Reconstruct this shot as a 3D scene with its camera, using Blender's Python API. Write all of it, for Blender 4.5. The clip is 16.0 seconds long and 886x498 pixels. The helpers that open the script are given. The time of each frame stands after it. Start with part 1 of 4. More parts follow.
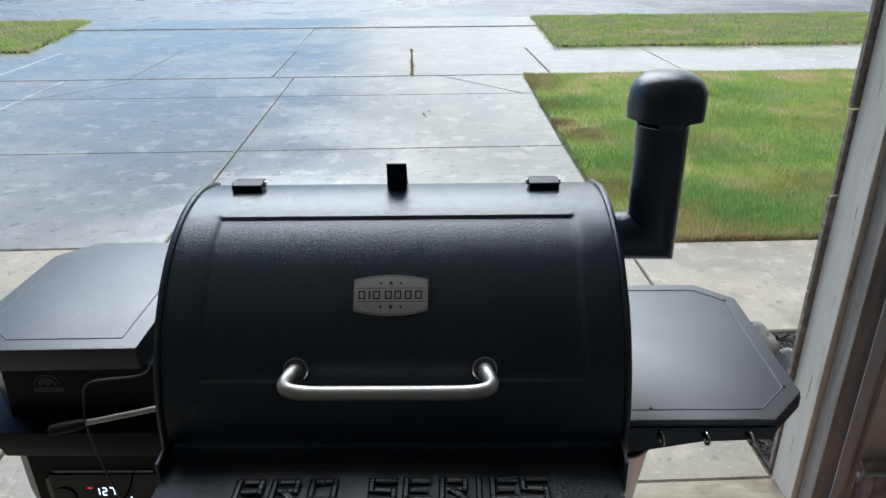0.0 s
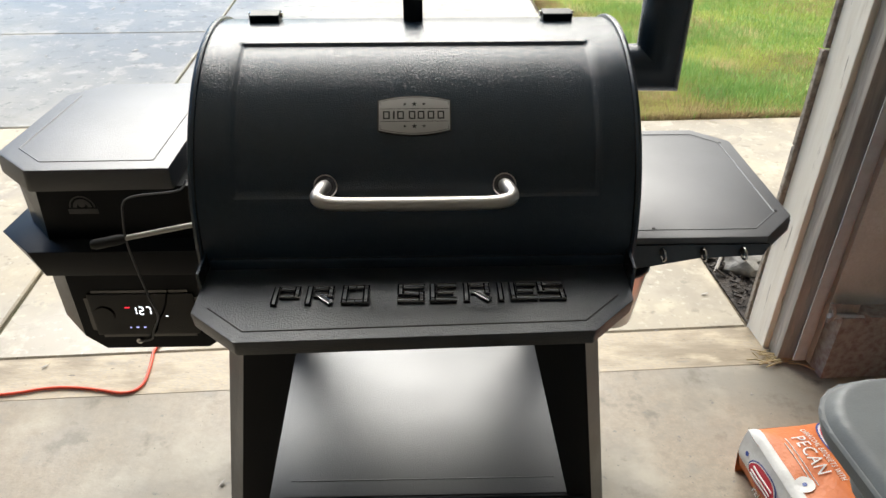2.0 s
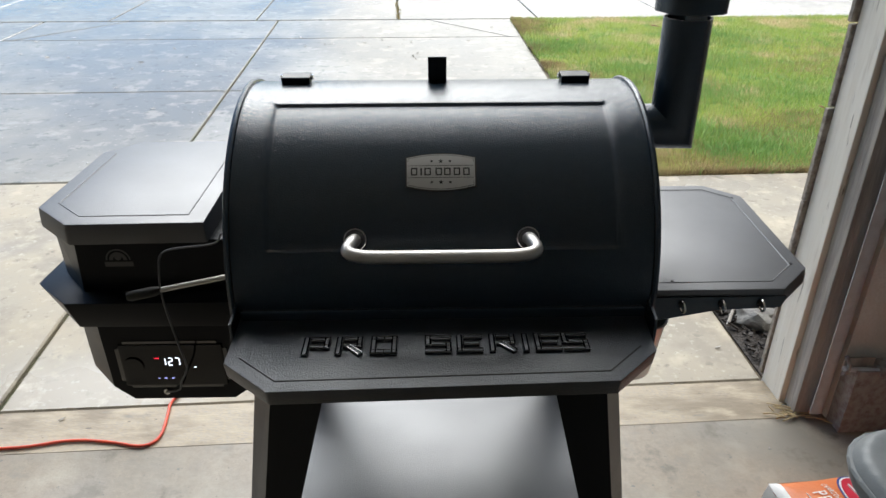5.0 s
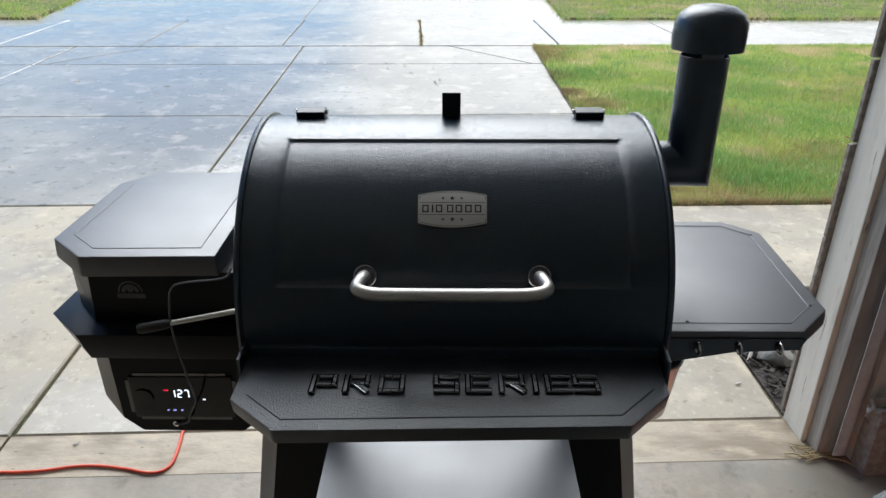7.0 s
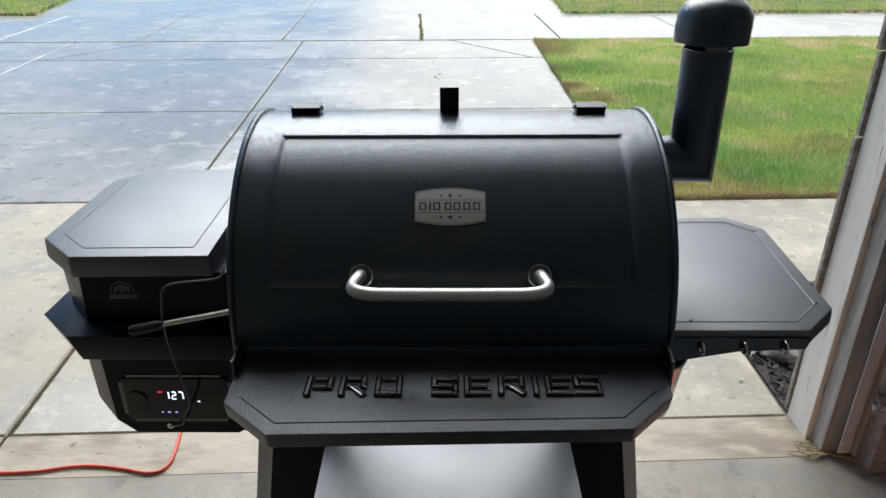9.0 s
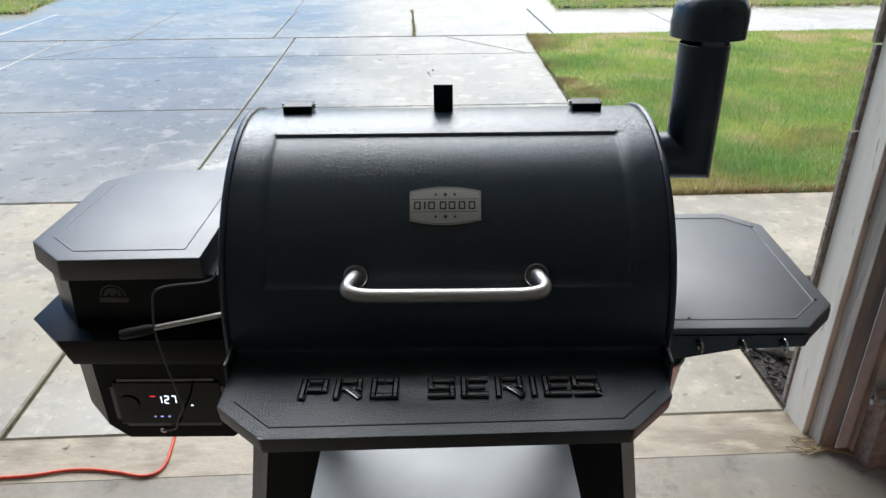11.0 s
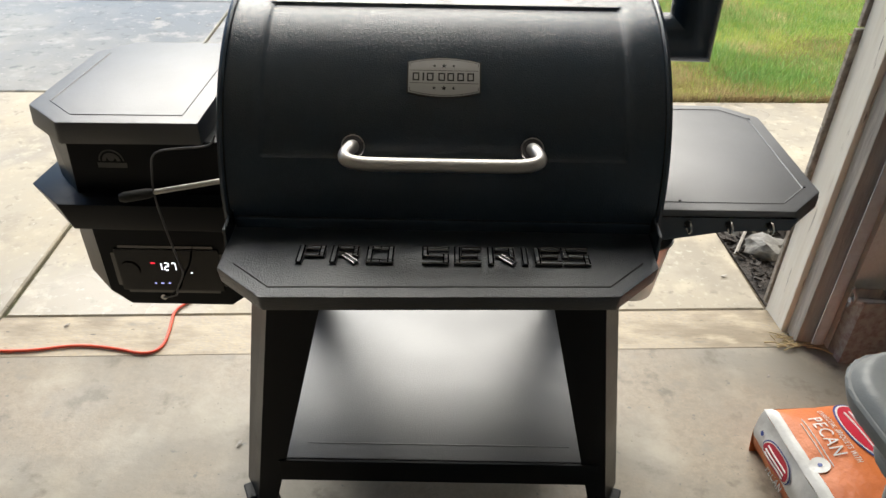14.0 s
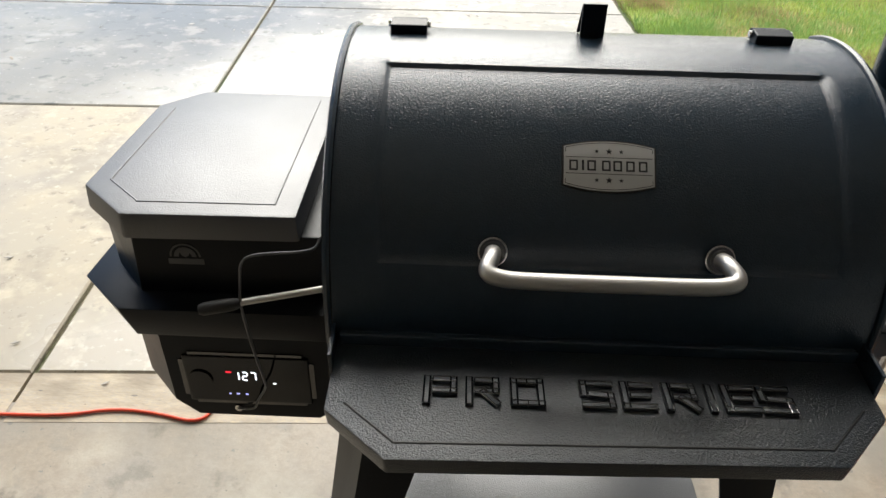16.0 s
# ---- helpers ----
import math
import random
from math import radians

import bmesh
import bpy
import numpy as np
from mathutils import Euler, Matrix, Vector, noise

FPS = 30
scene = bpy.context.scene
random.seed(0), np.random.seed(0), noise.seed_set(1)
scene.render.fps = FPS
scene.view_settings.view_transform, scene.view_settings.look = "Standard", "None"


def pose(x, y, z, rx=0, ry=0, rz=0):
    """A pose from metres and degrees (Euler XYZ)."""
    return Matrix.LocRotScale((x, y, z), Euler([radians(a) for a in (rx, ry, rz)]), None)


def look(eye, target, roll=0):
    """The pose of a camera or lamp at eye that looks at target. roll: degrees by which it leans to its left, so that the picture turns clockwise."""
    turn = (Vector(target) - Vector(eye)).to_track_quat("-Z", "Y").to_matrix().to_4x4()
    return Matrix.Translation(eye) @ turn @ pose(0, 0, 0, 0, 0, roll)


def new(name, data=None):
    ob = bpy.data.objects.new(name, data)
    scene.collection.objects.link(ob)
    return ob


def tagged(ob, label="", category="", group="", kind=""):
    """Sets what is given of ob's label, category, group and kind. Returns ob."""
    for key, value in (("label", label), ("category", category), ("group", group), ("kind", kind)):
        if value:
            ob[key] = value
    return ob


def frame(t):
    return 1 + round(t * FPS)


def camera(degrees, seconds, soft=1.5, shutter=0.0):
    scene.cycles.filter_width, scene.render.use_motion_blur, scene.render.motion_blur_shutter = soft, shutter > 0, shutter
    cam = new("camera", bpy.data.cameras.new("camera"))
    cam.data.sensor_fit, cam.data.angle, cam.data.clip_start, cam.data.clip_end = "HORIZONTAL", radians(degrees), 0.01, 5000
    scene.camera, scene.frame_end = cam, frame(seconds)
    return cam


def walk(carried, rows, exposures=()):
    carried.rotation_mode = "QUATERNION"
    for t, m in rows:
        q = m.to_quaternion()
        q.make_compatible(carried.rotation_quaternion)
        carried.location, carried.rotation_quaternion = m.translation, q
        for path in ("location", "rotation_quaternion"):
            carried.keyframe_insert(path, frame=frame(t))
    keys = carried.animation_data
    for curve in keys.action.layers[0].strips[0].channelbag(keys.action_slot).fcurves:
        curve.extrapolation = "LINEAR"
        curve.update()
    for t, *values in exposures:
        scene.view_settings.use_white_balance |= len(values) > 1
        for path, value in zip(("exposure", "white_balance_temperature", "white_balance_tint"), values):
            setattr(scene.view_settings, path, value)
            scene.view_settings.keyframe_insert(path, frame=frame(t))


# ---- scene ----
cam = camera(64.0, 16.0)
PATH = [
    (0, (0.092, -0.735, 1.518), (0.053, 1.089, 0.698), -0.3),
    (0.5, (0.086, -0.73, 1.498), (0.062, 1.05, 0.586), 0.0),
    (1, (0.069, -0.75, 1.468), (0.047, 0.958, 0.428), 0.5),
    (1.5, (0.026, -0.795, 1.445), (0.06, 0.913, 0.406), 0.2),
    (2, (0.018, -0.845, 1.432), (0.054, 0.849, 0.368), 0.6),
    (2.5, (0.057, -0.909, 1.419), (-0.003, 0.784, 0.356), 2.4),
    (3, (0.053, -0.977, 1.399), (-0.024, 0.731, 0.361), 0.9),
    (3.5, (0.017, -1.004, 1.41), (-0.087, 0.737, 0.431), 0.2),
    (4, (-0.024, -0.973, 1.43), (-0.129, 0.818, 0.546), 0.9),
    (4.5, (-0.03, -0.914, 1.437), (-0.056, 0.866, 0.525), 0.7),
    (5, (-0.017, -0.874, 1.445), (0.007, 0.896, 0.514), 0.4),
    (7.5, (0.002, -0.852, 1.463), (-0.043, 0.95, 0.595), 0.3),
    (8, (0.005, -0.844, 1.462), (-0.04, 0.955, 0.59), 0.2),
    (8.5, (0.005, -0.833, 1.459), (-0.032, 0.963, 0.58), 0.2),
    (9, (0.005, -0.83, 1.457), (-0.035, 0.962, 0.569), 0.1),
    (11.5, (0.002, -0.81, 1.454), (-0.018, 0.975, 0.551), -0.2),
    (12, (-0.003, -0.807, 1.451), (-0.014, 0.973, 0.539), -0.0),
    (12.5, (-0.005, -0.801, 1.449), (0.002, 0.976, 0.53), 0.0),
    (13, (-0.015, -0.796, 1.443), (0.009, 0.976, 0.514), 0.3),
    (13.5, (-0.017, -0.816, 1.425), (0.006, 0.908, 0.411), 1.0),
    (14, (0.001, -0.861, 1.408), (-0.001, 0.804, 0.3), 1.7),
    (14.3, (0.011, -0.881, 1.386), (-0.034, 0.782, 0.276), 1.90),
    (14.5, (-0.004, -0.885, 1.41), (-0.055, 0.777, 0.299), 2.2),
    (15, (-0.109, -0.84, 1.417), (-0.157, 0.867, 0.376), 3.1),
    (15.5, (-0.193, -0.746, 1.417), (-0.186, 0.959, 0.372), 4.1),
    (16, (-0.188, -0.582, 1.418), (-0.228, 1.074, 0.296), 2.0),
]
walk(cam, [(t, look(eye, target, roll)) for t, eye, target, roll in PATH],
     ((0.0, -0.3, 5800, 6), (0.5, -0.25, 5900, 6), (1.0, 0.05, 6400, 8), (1.5, 0.3, 6700, 8), (2.5, 0.45, 6800, 8), (3.5, 0.35, 6700, 8), (4.0, 0.2, 6400, 8), (5.0, 0.05, 6300, 8),
      (7.5, -0.05, 6050, 8), (9.0, -0.04, 6050, 8), (12.5, 0.02, 6250, 8), (13.5, 0.15, 6700, 8), (14.5, 0.4, 7000, 8), (16.0, 0.3, 6800, 8)))

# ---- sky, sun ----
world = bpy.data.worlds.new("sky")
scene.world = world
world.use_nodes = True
wn, wl = world.node_tree.nodes, world.node_tree.links
wn.clear()
sky = wn.new("ShaderNodeTexSky")
sky.sky_type, sky.sun_disc, sky.sun_elevation, sky.sun_rotation = "NISHITA", False, radians(43), radians(-11)
sky.air_density, sky.dust_density, sky.ozone_density = 1.0, 0.1, 6.0
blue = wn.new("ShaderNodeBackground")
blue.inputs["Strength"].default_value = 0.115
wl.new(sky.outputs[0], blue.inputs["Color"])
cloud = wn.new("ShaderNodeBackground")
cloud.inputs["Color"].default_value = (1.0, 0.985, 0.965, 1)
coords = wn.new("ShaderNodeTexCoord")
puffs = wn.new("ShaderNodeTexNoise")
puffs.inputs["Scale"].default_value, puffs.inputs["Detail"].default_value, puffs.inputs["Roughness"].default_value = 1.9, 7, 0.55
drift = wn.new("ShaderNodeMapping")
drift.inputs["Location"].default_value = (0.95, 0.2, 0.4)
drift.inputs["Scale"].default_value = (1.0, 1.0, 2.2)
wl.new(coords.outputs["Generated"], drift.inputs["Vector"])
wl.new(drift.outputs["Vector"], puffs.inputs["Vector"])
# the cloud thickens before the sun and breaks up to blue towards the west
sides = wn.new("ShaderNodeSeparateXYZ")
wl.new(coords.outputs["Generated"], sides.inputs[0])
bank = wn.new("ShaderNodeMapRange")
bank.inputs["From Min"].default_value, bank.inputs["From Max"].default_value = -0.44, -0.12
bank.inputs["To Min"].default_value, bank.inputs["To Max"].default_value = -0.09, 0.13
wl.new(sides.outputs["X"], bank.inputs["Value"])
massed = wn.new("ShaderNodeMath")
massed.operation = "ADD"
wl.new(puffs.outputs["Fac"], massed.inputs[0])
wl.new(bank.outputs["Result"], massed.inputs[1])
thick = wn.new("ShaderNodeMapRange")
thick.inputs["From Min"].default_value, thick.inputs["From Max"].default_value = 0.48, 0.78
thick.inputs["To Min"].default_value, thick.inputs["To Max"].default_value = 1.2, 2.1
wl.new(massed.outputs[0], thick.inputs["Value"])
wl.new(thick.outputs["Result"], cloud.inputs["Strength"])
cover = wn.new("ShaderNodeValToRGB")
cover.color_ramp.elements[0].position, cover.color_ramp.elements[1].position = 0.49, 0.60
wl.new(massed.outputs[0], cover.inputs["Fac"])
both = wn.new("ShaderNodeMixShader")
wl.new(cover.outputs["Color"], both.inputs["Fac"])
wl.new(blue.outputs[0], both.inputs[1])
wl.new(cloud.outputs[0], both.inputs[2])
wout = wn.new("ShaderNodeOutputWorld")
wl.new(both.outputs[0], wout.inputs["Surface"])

sun = new("sun", bpy.data.lights.new("sun", "SUN"))
sun.data.energy, sun.data.angle, sun.data.color = 4.2, radians(48), (1.0, 0.98, 0.95)
sun.matrix_world = look((-1.75, 8.95, 8.7), (0, 0, 0))


# ---- materials ----
def material(name, base, rough=0.5, metal=0.0, ior=1.5, grain=(), stain=(), bump=(), rough_stain=(), coords_kind="Object", coat=0.0, spec=0.5, stretch=()):
    """grain and stain: (scale, second colour, low, high); bump: rows of (scale, height); rough_stain: (scale, roughness, low, high)."""
    m = bpy.data.materials.new(name)
    m.use_nodes = True
    n, l = m.node_tree.nodes, m.node_tree.links
    b = n["Principled BSDF"]
    b.inputs["Roughness"].default_value, b.inputs["Metallic"].default_value, b.inputs["IOR"].default_value = rough, metal, ior
    b.inputs["Coat Weight"].default_value = coat
    b.inputs["Specular IOR Level"].default_value = spec
    if coords_kind == "World":
        c = n.new("ShaderNodeNewGeometry").outputs["Position"]
    else:
        c = n.new("ShaderNodeTexCoord").outputs[coords_kind]

    if stretch:
        s = n.new("ShaderNodeVectorMath")
        s.operation = "MULTIPLY"
        s.inputs[1].default_value = stretch
        l.new(c, s.inputs[0])
        c = s.outputs[0]

    def tex(scale, detail=5):
        detail = 3 if scale < 2 else detail
        t = n.new("ShaderNodeTexNoise")
        t.inputs["Scale"].default_value, t.inputs["Detail"].default_value, t.inputs["Roughness"].default_value = scale, detail, 0.6
        l.new(c, t.inputs["Vector"])
        return t.outputs["Fac"]

    def ramp(fac, low, high):
        r = n.new("ShaderNodeMapRange")
        r.inputs["From Min"].default_value, r.inputs["From Max"].default_value = low, high
        l.new(fac, r.inputs["Value"])
        return r.outputs["Result"]

    colour = n.new("ShaderNodeRGB").outputs[0]
    colour.default_value = (*base, 1)
    for scale, second, low, high in [*grain, *stain]:
        mix = n.new("ShaderNodeMix")
        mix.data_type = "RGBA"
        l.new(ramp(tex(scale), low, high), mix.inputs["Factor"])
        l.new(colour, mix.inputs["A"])
        mix.inputs["B"].default_value = (*second, 1)
        colour = mix.outputs["Result"]
    l.new(colour, b.inputs["Base Color"])
    if rough_stain:
        scale, second, low, high = rough_stain
        mix = n.new("ShaderNodeMix")
        l.new(ramp(tex(scale), low, high), mix.inputs["Factor"])
        mix.inputs["A"].default_value, mix.inputs["B"].default_value = rough, second
        l.new(mix.outputs["Result"], b.inputs["Roughness"])
    normal = None
    for scale, height in bump:
        k = n.new("ShaderNodeBump")
        k.inputs["Strength"].default_value, k.inputs["Distance"].default_value = 1.0, height
        l.new(tex(scale, 1 if 200 < scale < 600 else 3), k.inputs["Height"])
        if normal:
            l.new(normal, k.inputs["Normal"])
        normal = k.outputs["Normal"]
    if normal:
        l.new(normal, b.inputs["Normal"])
    return m


def glow(name, colour, strength):
    m = bpy.data.materials.new(name)
    m.use_nodes = True
    b = m.node_tree.nodes["Principled BSDF"]
    b.inputs["Base Color"].default_value = (*colour, 1)
    b.inputs["Emission Color"].default_value, b.inputs["Emission Strength"].default_value = (*colour, 1), strength
    return m


# the blue lift in these two base colours stands in for haze over black
BLACK = material("black_powder_coat", (0.019, 0.034, 0.052), 0.20, ior=1.6, bump=((460, 0.0007),), grain=((60, (0.021, 0.037, 0.056), 0.4, 0.7),))
FRONT_BLACK = material("textured_black_shelf", (0.012, 0.019, 0.028), 0.29, ior=1.8, bump=((470, 0.0012),), rough_stain=(6, 0.35, 0.4, 0.7))
SMOOTH_BLACK = material("smooth_black_enamel", (0.018, 0.021, 0.028), 0.46, ior=2.15, bump=((460, 0.0005),), rough_stain=(9, 0.52, 0.4, 0.7))
LEG_BLACK = material("satin_black_steel", (0.006, 0.008, 0.011), 0.30, ior=1.5, spec=0.2, bump=((420, 0.0002),), rough_stain=(7, 0.38, 0.4, 0.7))
SHELF_BLACK = material("speckled_black_shelf", (0.020, 0.023, 0.028), 0.42, ior=1.95, bump=((440, 0.0006),), rough_stain=(8, 0.48, 0.4, 0.7))
GLOSS_BLACK = material("glossy_black_edge", (0.008, 0.008, 0.01), 0.10, ior=2.1, bump=((300, 0.0001),))
PAIL = material("dull_pail_steel", (0.80, 0.80, 0.79), 0.36, metal=1.0, grain=((30, (0.70, 0.70, 0.69), 0.4, 0.7),), bump=((80, 0.0004),))
STEEL = material("brushed_steel", (0.62, 0.60, 0.58), 0.44, metal=1.0, rough_stain=(60, 0.5, 0.4, 0.6), bump=((700, 0.00006),))
CHROME = material("bright_zinc", (0.7, 0.7, 0.7), 0.2, metal=1.0, bump=((200, 0.0001),))
BADGE = material("satin_badge_metal", (0.55, 0.55, 0.55), 0.42, metal=0.45, bump=((900, 0.00005),))
BADGE_DARK = material("badge_black_print", (0.012, 0.012, 0.012), 0.5)
PRINT_GREY = material("grey_print", (0.10, 0.10, 0.10), 0.5)
GLASS_BLACK = material("black_glass_panel", (0.004, 0.004, 0.005), 0.07, ior=1.5)
RUBBER = material("black_rubber", (0.015, 0.015, 0.015), 0.6, bump=((250, 0.0004),))
WIRE = material("grey_cable", (0.10, 0.10, 0.105), 0.4, bump=((300, 0.0002),))
CORD = material("orange_cord_jacket", (0.80, 0.09, 0.035), 0.42, bump=((150, 0.0004),), grain=((30, (0.62, 0.06, 0.03), 0.4, 0.7),))
WHITE_GLOW = glow("white_led", (0.85, 0.9, 1.0), 1.9)
BLUE_GLOW = glow("blue_led", (0.45, 0.45, 1.0), 1.2)
RED_GLOW = glow("red_led", (1.0, 0.03, 0.06), 1.2)

WET = material("wet_driveway_concrete", (0.37, 0.345, 0.29), 0.20, ior=1.36, coords_kind="World",
               grain=((160, (0.31, 0.295, 0.26), 0.35, 0.75), (1.4, (0.27, 0.255, 0.225), 0.42, 0.62), (7, (0.34, 0.325, 0.29), 0.5, 0.70)),
               stain=((0.62, (0.26, 0.255, 0.235), 0.44, 0.60), (4.5, (0.40, 0.375, 0.325), 0.55, 0.64), (11, (0.22, 0.21, 0.185), 0.57, 0.66), (24, (0.48, 0.45, 0.385), 0.62, 0.70), (55, (0.15, 0.14, 0.12), 0.67, 0.72)),
               rough_stain=(0.62, 0.06, 0.42, 0.58), bump=((1.3, 0.003), (240, 0.0002)))
NEAR = material("drying_tan_concrete", (0.41, 0.348, 0.252), 0.58, ior=1.4, coords_kind="World",
                grain=((160, (0.40, 0.355, 0.28), 0.35, 0.75), (2.4, (0.38, 0.34, 0.27), 0.42, 0.62)),
                stain=((0.9, (0.28, 0.25, 0.20), 0.47, 0.62), (3.6, (0.29, 0.255, 0.20), 0.50, 0.62), (9, (0.50, 0.44, 0.335), 0.55, 0.74), (16, (0.24, 0.215, 0.17), 0.60, 0.68), (30, (0.50, 0.46, 0.37), 0.58, 0.74), (70, (0.14, 0.12, 0.095), 0.67, 0.71)),
                rough_stain=(0.9, 0.22, 0.47, 0.60), bump=((1.5, 0.002), (180, 0.0003)))
DAMP = material("damp_threshold_concrete", (0.43, 0.345, 0.23), 0.50, coords_kind="World", stretch=(0.5, 1.3, 1),
                grain=((170, (0.33, 0.29, 0.235), 0.35, 0.7),), stain=((5, (0.25, 0.20, 0.135), 0.45, 0.57), (12, (0.47, 0.39, 0.275), 0.54, 0.70), (55, (0.13, 0.11, 0.085), 0.65, 0.70), (14, (0.24, 0.21, 0.165), 0.62, 0.70)),
                rough_stain=(3, 0.6, 0.4, 0.65), bump=((180, 0.0004), (25, 0.002)))
FLOOR = material("garage_floor_concrete", (0.325, 0.268, 0.20), 0.46, coords_kind="World",
                 grain=((150, (0.26, 0.225, 0.175), 0.38, 0.7), (45, (0.255, 0.212, 0.16), 0.45, 0.66),),
                 stain=((2.2, (0.24, 0.218, 0.18), 0.42, 0.62), (4, (0.41, 0.37, 0.295), 0.50, 0.80), (9, (0.175, 0.15, 0.115), 0.58, 0.68), (17, (0.24, 0.215, 0.175), 0.55, 0.74), (30, (0.17, 0.16, 0.14), 0.65, 0.70), (75, (0.13, 0.12, 0.10), 0.68, 0.71)),
                 rough_stain=(2.5, 0.65, 0.4, 0.65), bump=((200, 0.00022), (20, 0.0012)))
ROAD = material("wet_asphalt", (0.055, 0.056, 0.06), 0.25, coords_kind="World", grain=((90, (0.09, 0.09, 0.095), 0.4, 0.7),),
                rough_stain=(0.5, 0.42, 0.4, 0.6), bump=((70, 0.006),))
SOIL = material("damp_soil", (0.10, 0.08, 0.055), 0.85, coords_kind="World", grain=((30, (0.14, 0.11, 0.06), 0.4, 0.7),),
                stain=((1.2, (0.06, 0.09, 0.025), 0.45, 0.6),), bump=((40, 0.02),))
THATCH = material("grassy_soil", (0.30, 0.33, 0.10), 0.85, coords_kind="World", grain=((40, (0.22, 0.27, 0.07), 0.4, 0.7),), stain=((1.7, (0.50, 0.41, 0.22), 0.52, 0.62),), bump=((40, 0.02),))
DRY = material("dry_grass", (0.38, 0.30, 0.13), 0.7, grain=((60, (0.24, 0.2, 0.07), 0.4, 0.7),))
MULCH = material("dark_bark", (0.028, 0.022, 0.018), 0.75, coords_kind="World", grain=((60, (0.07, 0.052, 0.04), 0.5, 0.75),), bump=((50, 0.02),))
ROCK = material("grey_river_stone", (0.20, 0.19, 0.17), 0.5, grain=((35, (0.11, 0.105, 0.095), 0.4, 0.7),), stain=((6, (0.26, 0.25, 0.225), 0.5, 0.7),), bump=((30, 0.006), (140, 0.0015)))
OLD_PAINT = material("weathered_white_painted_wood", (0.90, 0.86, 0.77), 0.7, coords_kind="World", stretch=(1, 1, 0.1),
                     grain=((45, (0.84, 0.79, 0.69), 0.45, 0.7),), stain=((16, (0.60, 0.54, 0.44), 0.60, 0.74), (80, (0.27, 0.23, 0.18), 0.64, 0.72)), bump=((60, 0.0012),))
OLD_WOOD = material("bare_aged_wood", (0.46, 0.425, 0.38), 0.75, coords_kind="World", stretch=(1, 1, 0.12), grain=((30, (0.30, 0.28, 0.255), 0.4, 0.65),), stain=((7, (0.45, 0.37, 0.29), 0.55, 0.7),), bump=((50, 0.004),))
GALVANISED = material("galvanised_track", (0.68, 0.71, 0.74), 0.45, metal=0.1, grain=((25, (0.58, 0.60, 0.62), 0.4, 0.65),), rough_stain=(15, 0.6, 0.4, 0.6))
DRYWALL = material("dusty_garage_wall", (0.84, 0.83, 0.80), 0.85, coords_kind="World", stain=((3, (0.68, 0.645, 0.59), 0.45, 0.7),), grain=((120, (0.74, 0.715, 0.67), 0.4, 0.7),), bump=((90, 0.002),))
# lining of the unseen garage walls, kept pale to bounce light inside
PALE_LINING = material("pale_bounce_lining", (0.74, 0.735, 0.72), 0.85, coords_kind="World", stain=((3, (0.66, 0.65, 0.63), 0.45, 0.7),), grain=((120, (0.70, 0.69, 0.67), 0.4, 0.7),), bump=((90, 0.002),))
STEM = material("dark_stem_wall", (0.42, 0.41, 0.39), 0.8, coords_kind="World", grain=((50, (0.26, 0.19, 0.175), 0.4, 0.7),), bump=((60, 0.004),))
EDGE = material("weathered_board_edge", (0.40, 0.36, 0.31), 0.8, coords_kind="World", grain=((60, (0.22, 0.19, 0.16), 0.42, 0.66),), stain=((12, (0.58, 0.53, 0.46), 0.55, 0.68),), bump=((60, 0.003),))
BIN = material("grey_bin_plastic", (0.23, 0.25, 0.26), 0.45, bump=((420, 0.0002),), grain=((20, (0.20, 0.215, 0.225), 0.4, 0.7),))
BAG_ORANGE = material("orange_paper", (0.62, 0.17, 0.045), 0.5, grain=((12, (0.52, 0.13, 0.035), 0.4, 0.7),), bump=((25, 0.004), (120, 0.0008)))
BAG_WHITE = material("white_paper", (0.72, 0.71, 0.69), 0.5, grain=((14, (0.6, 0.59, 0.57), 0.45, 0.7),), bump=((14, 0.004), (70, 0.0006)))
BAG_RED = material("red_print", (0.50, 0.02, 0.045), 0.45)
BAG_BLUE = material("blue_print", (0.03, 0.06, 0.25), 0.45)
LEAF = material("dry_leaf_brown", (0.30, 0.13, 0.05), 0.6, grain=((40, (0.20, 0.09, 0.035), 0.4, 0.7),), bump=((60, 0.001),))
RED_PAINT = material("red_gloss", (0.5, 0.02, 0.03), 0.3)


def clear_plastic():
    m = bpy.data.materials.new("clear_plastic")
    m.use_nodes = True
    b = m.node_tree.nodes["Principled BSDF"]
    b.inputs["Base Color"].default_value, b.inputs["Roughness"].default_value = (0.95, 0.95, 0.95, 1), 0.05
    b.inputs["Transmission Weight"].default_value, b.inputs["IOR"].default_value = 1.0, 1.3
    return m


CLEAR = clear_plastic()


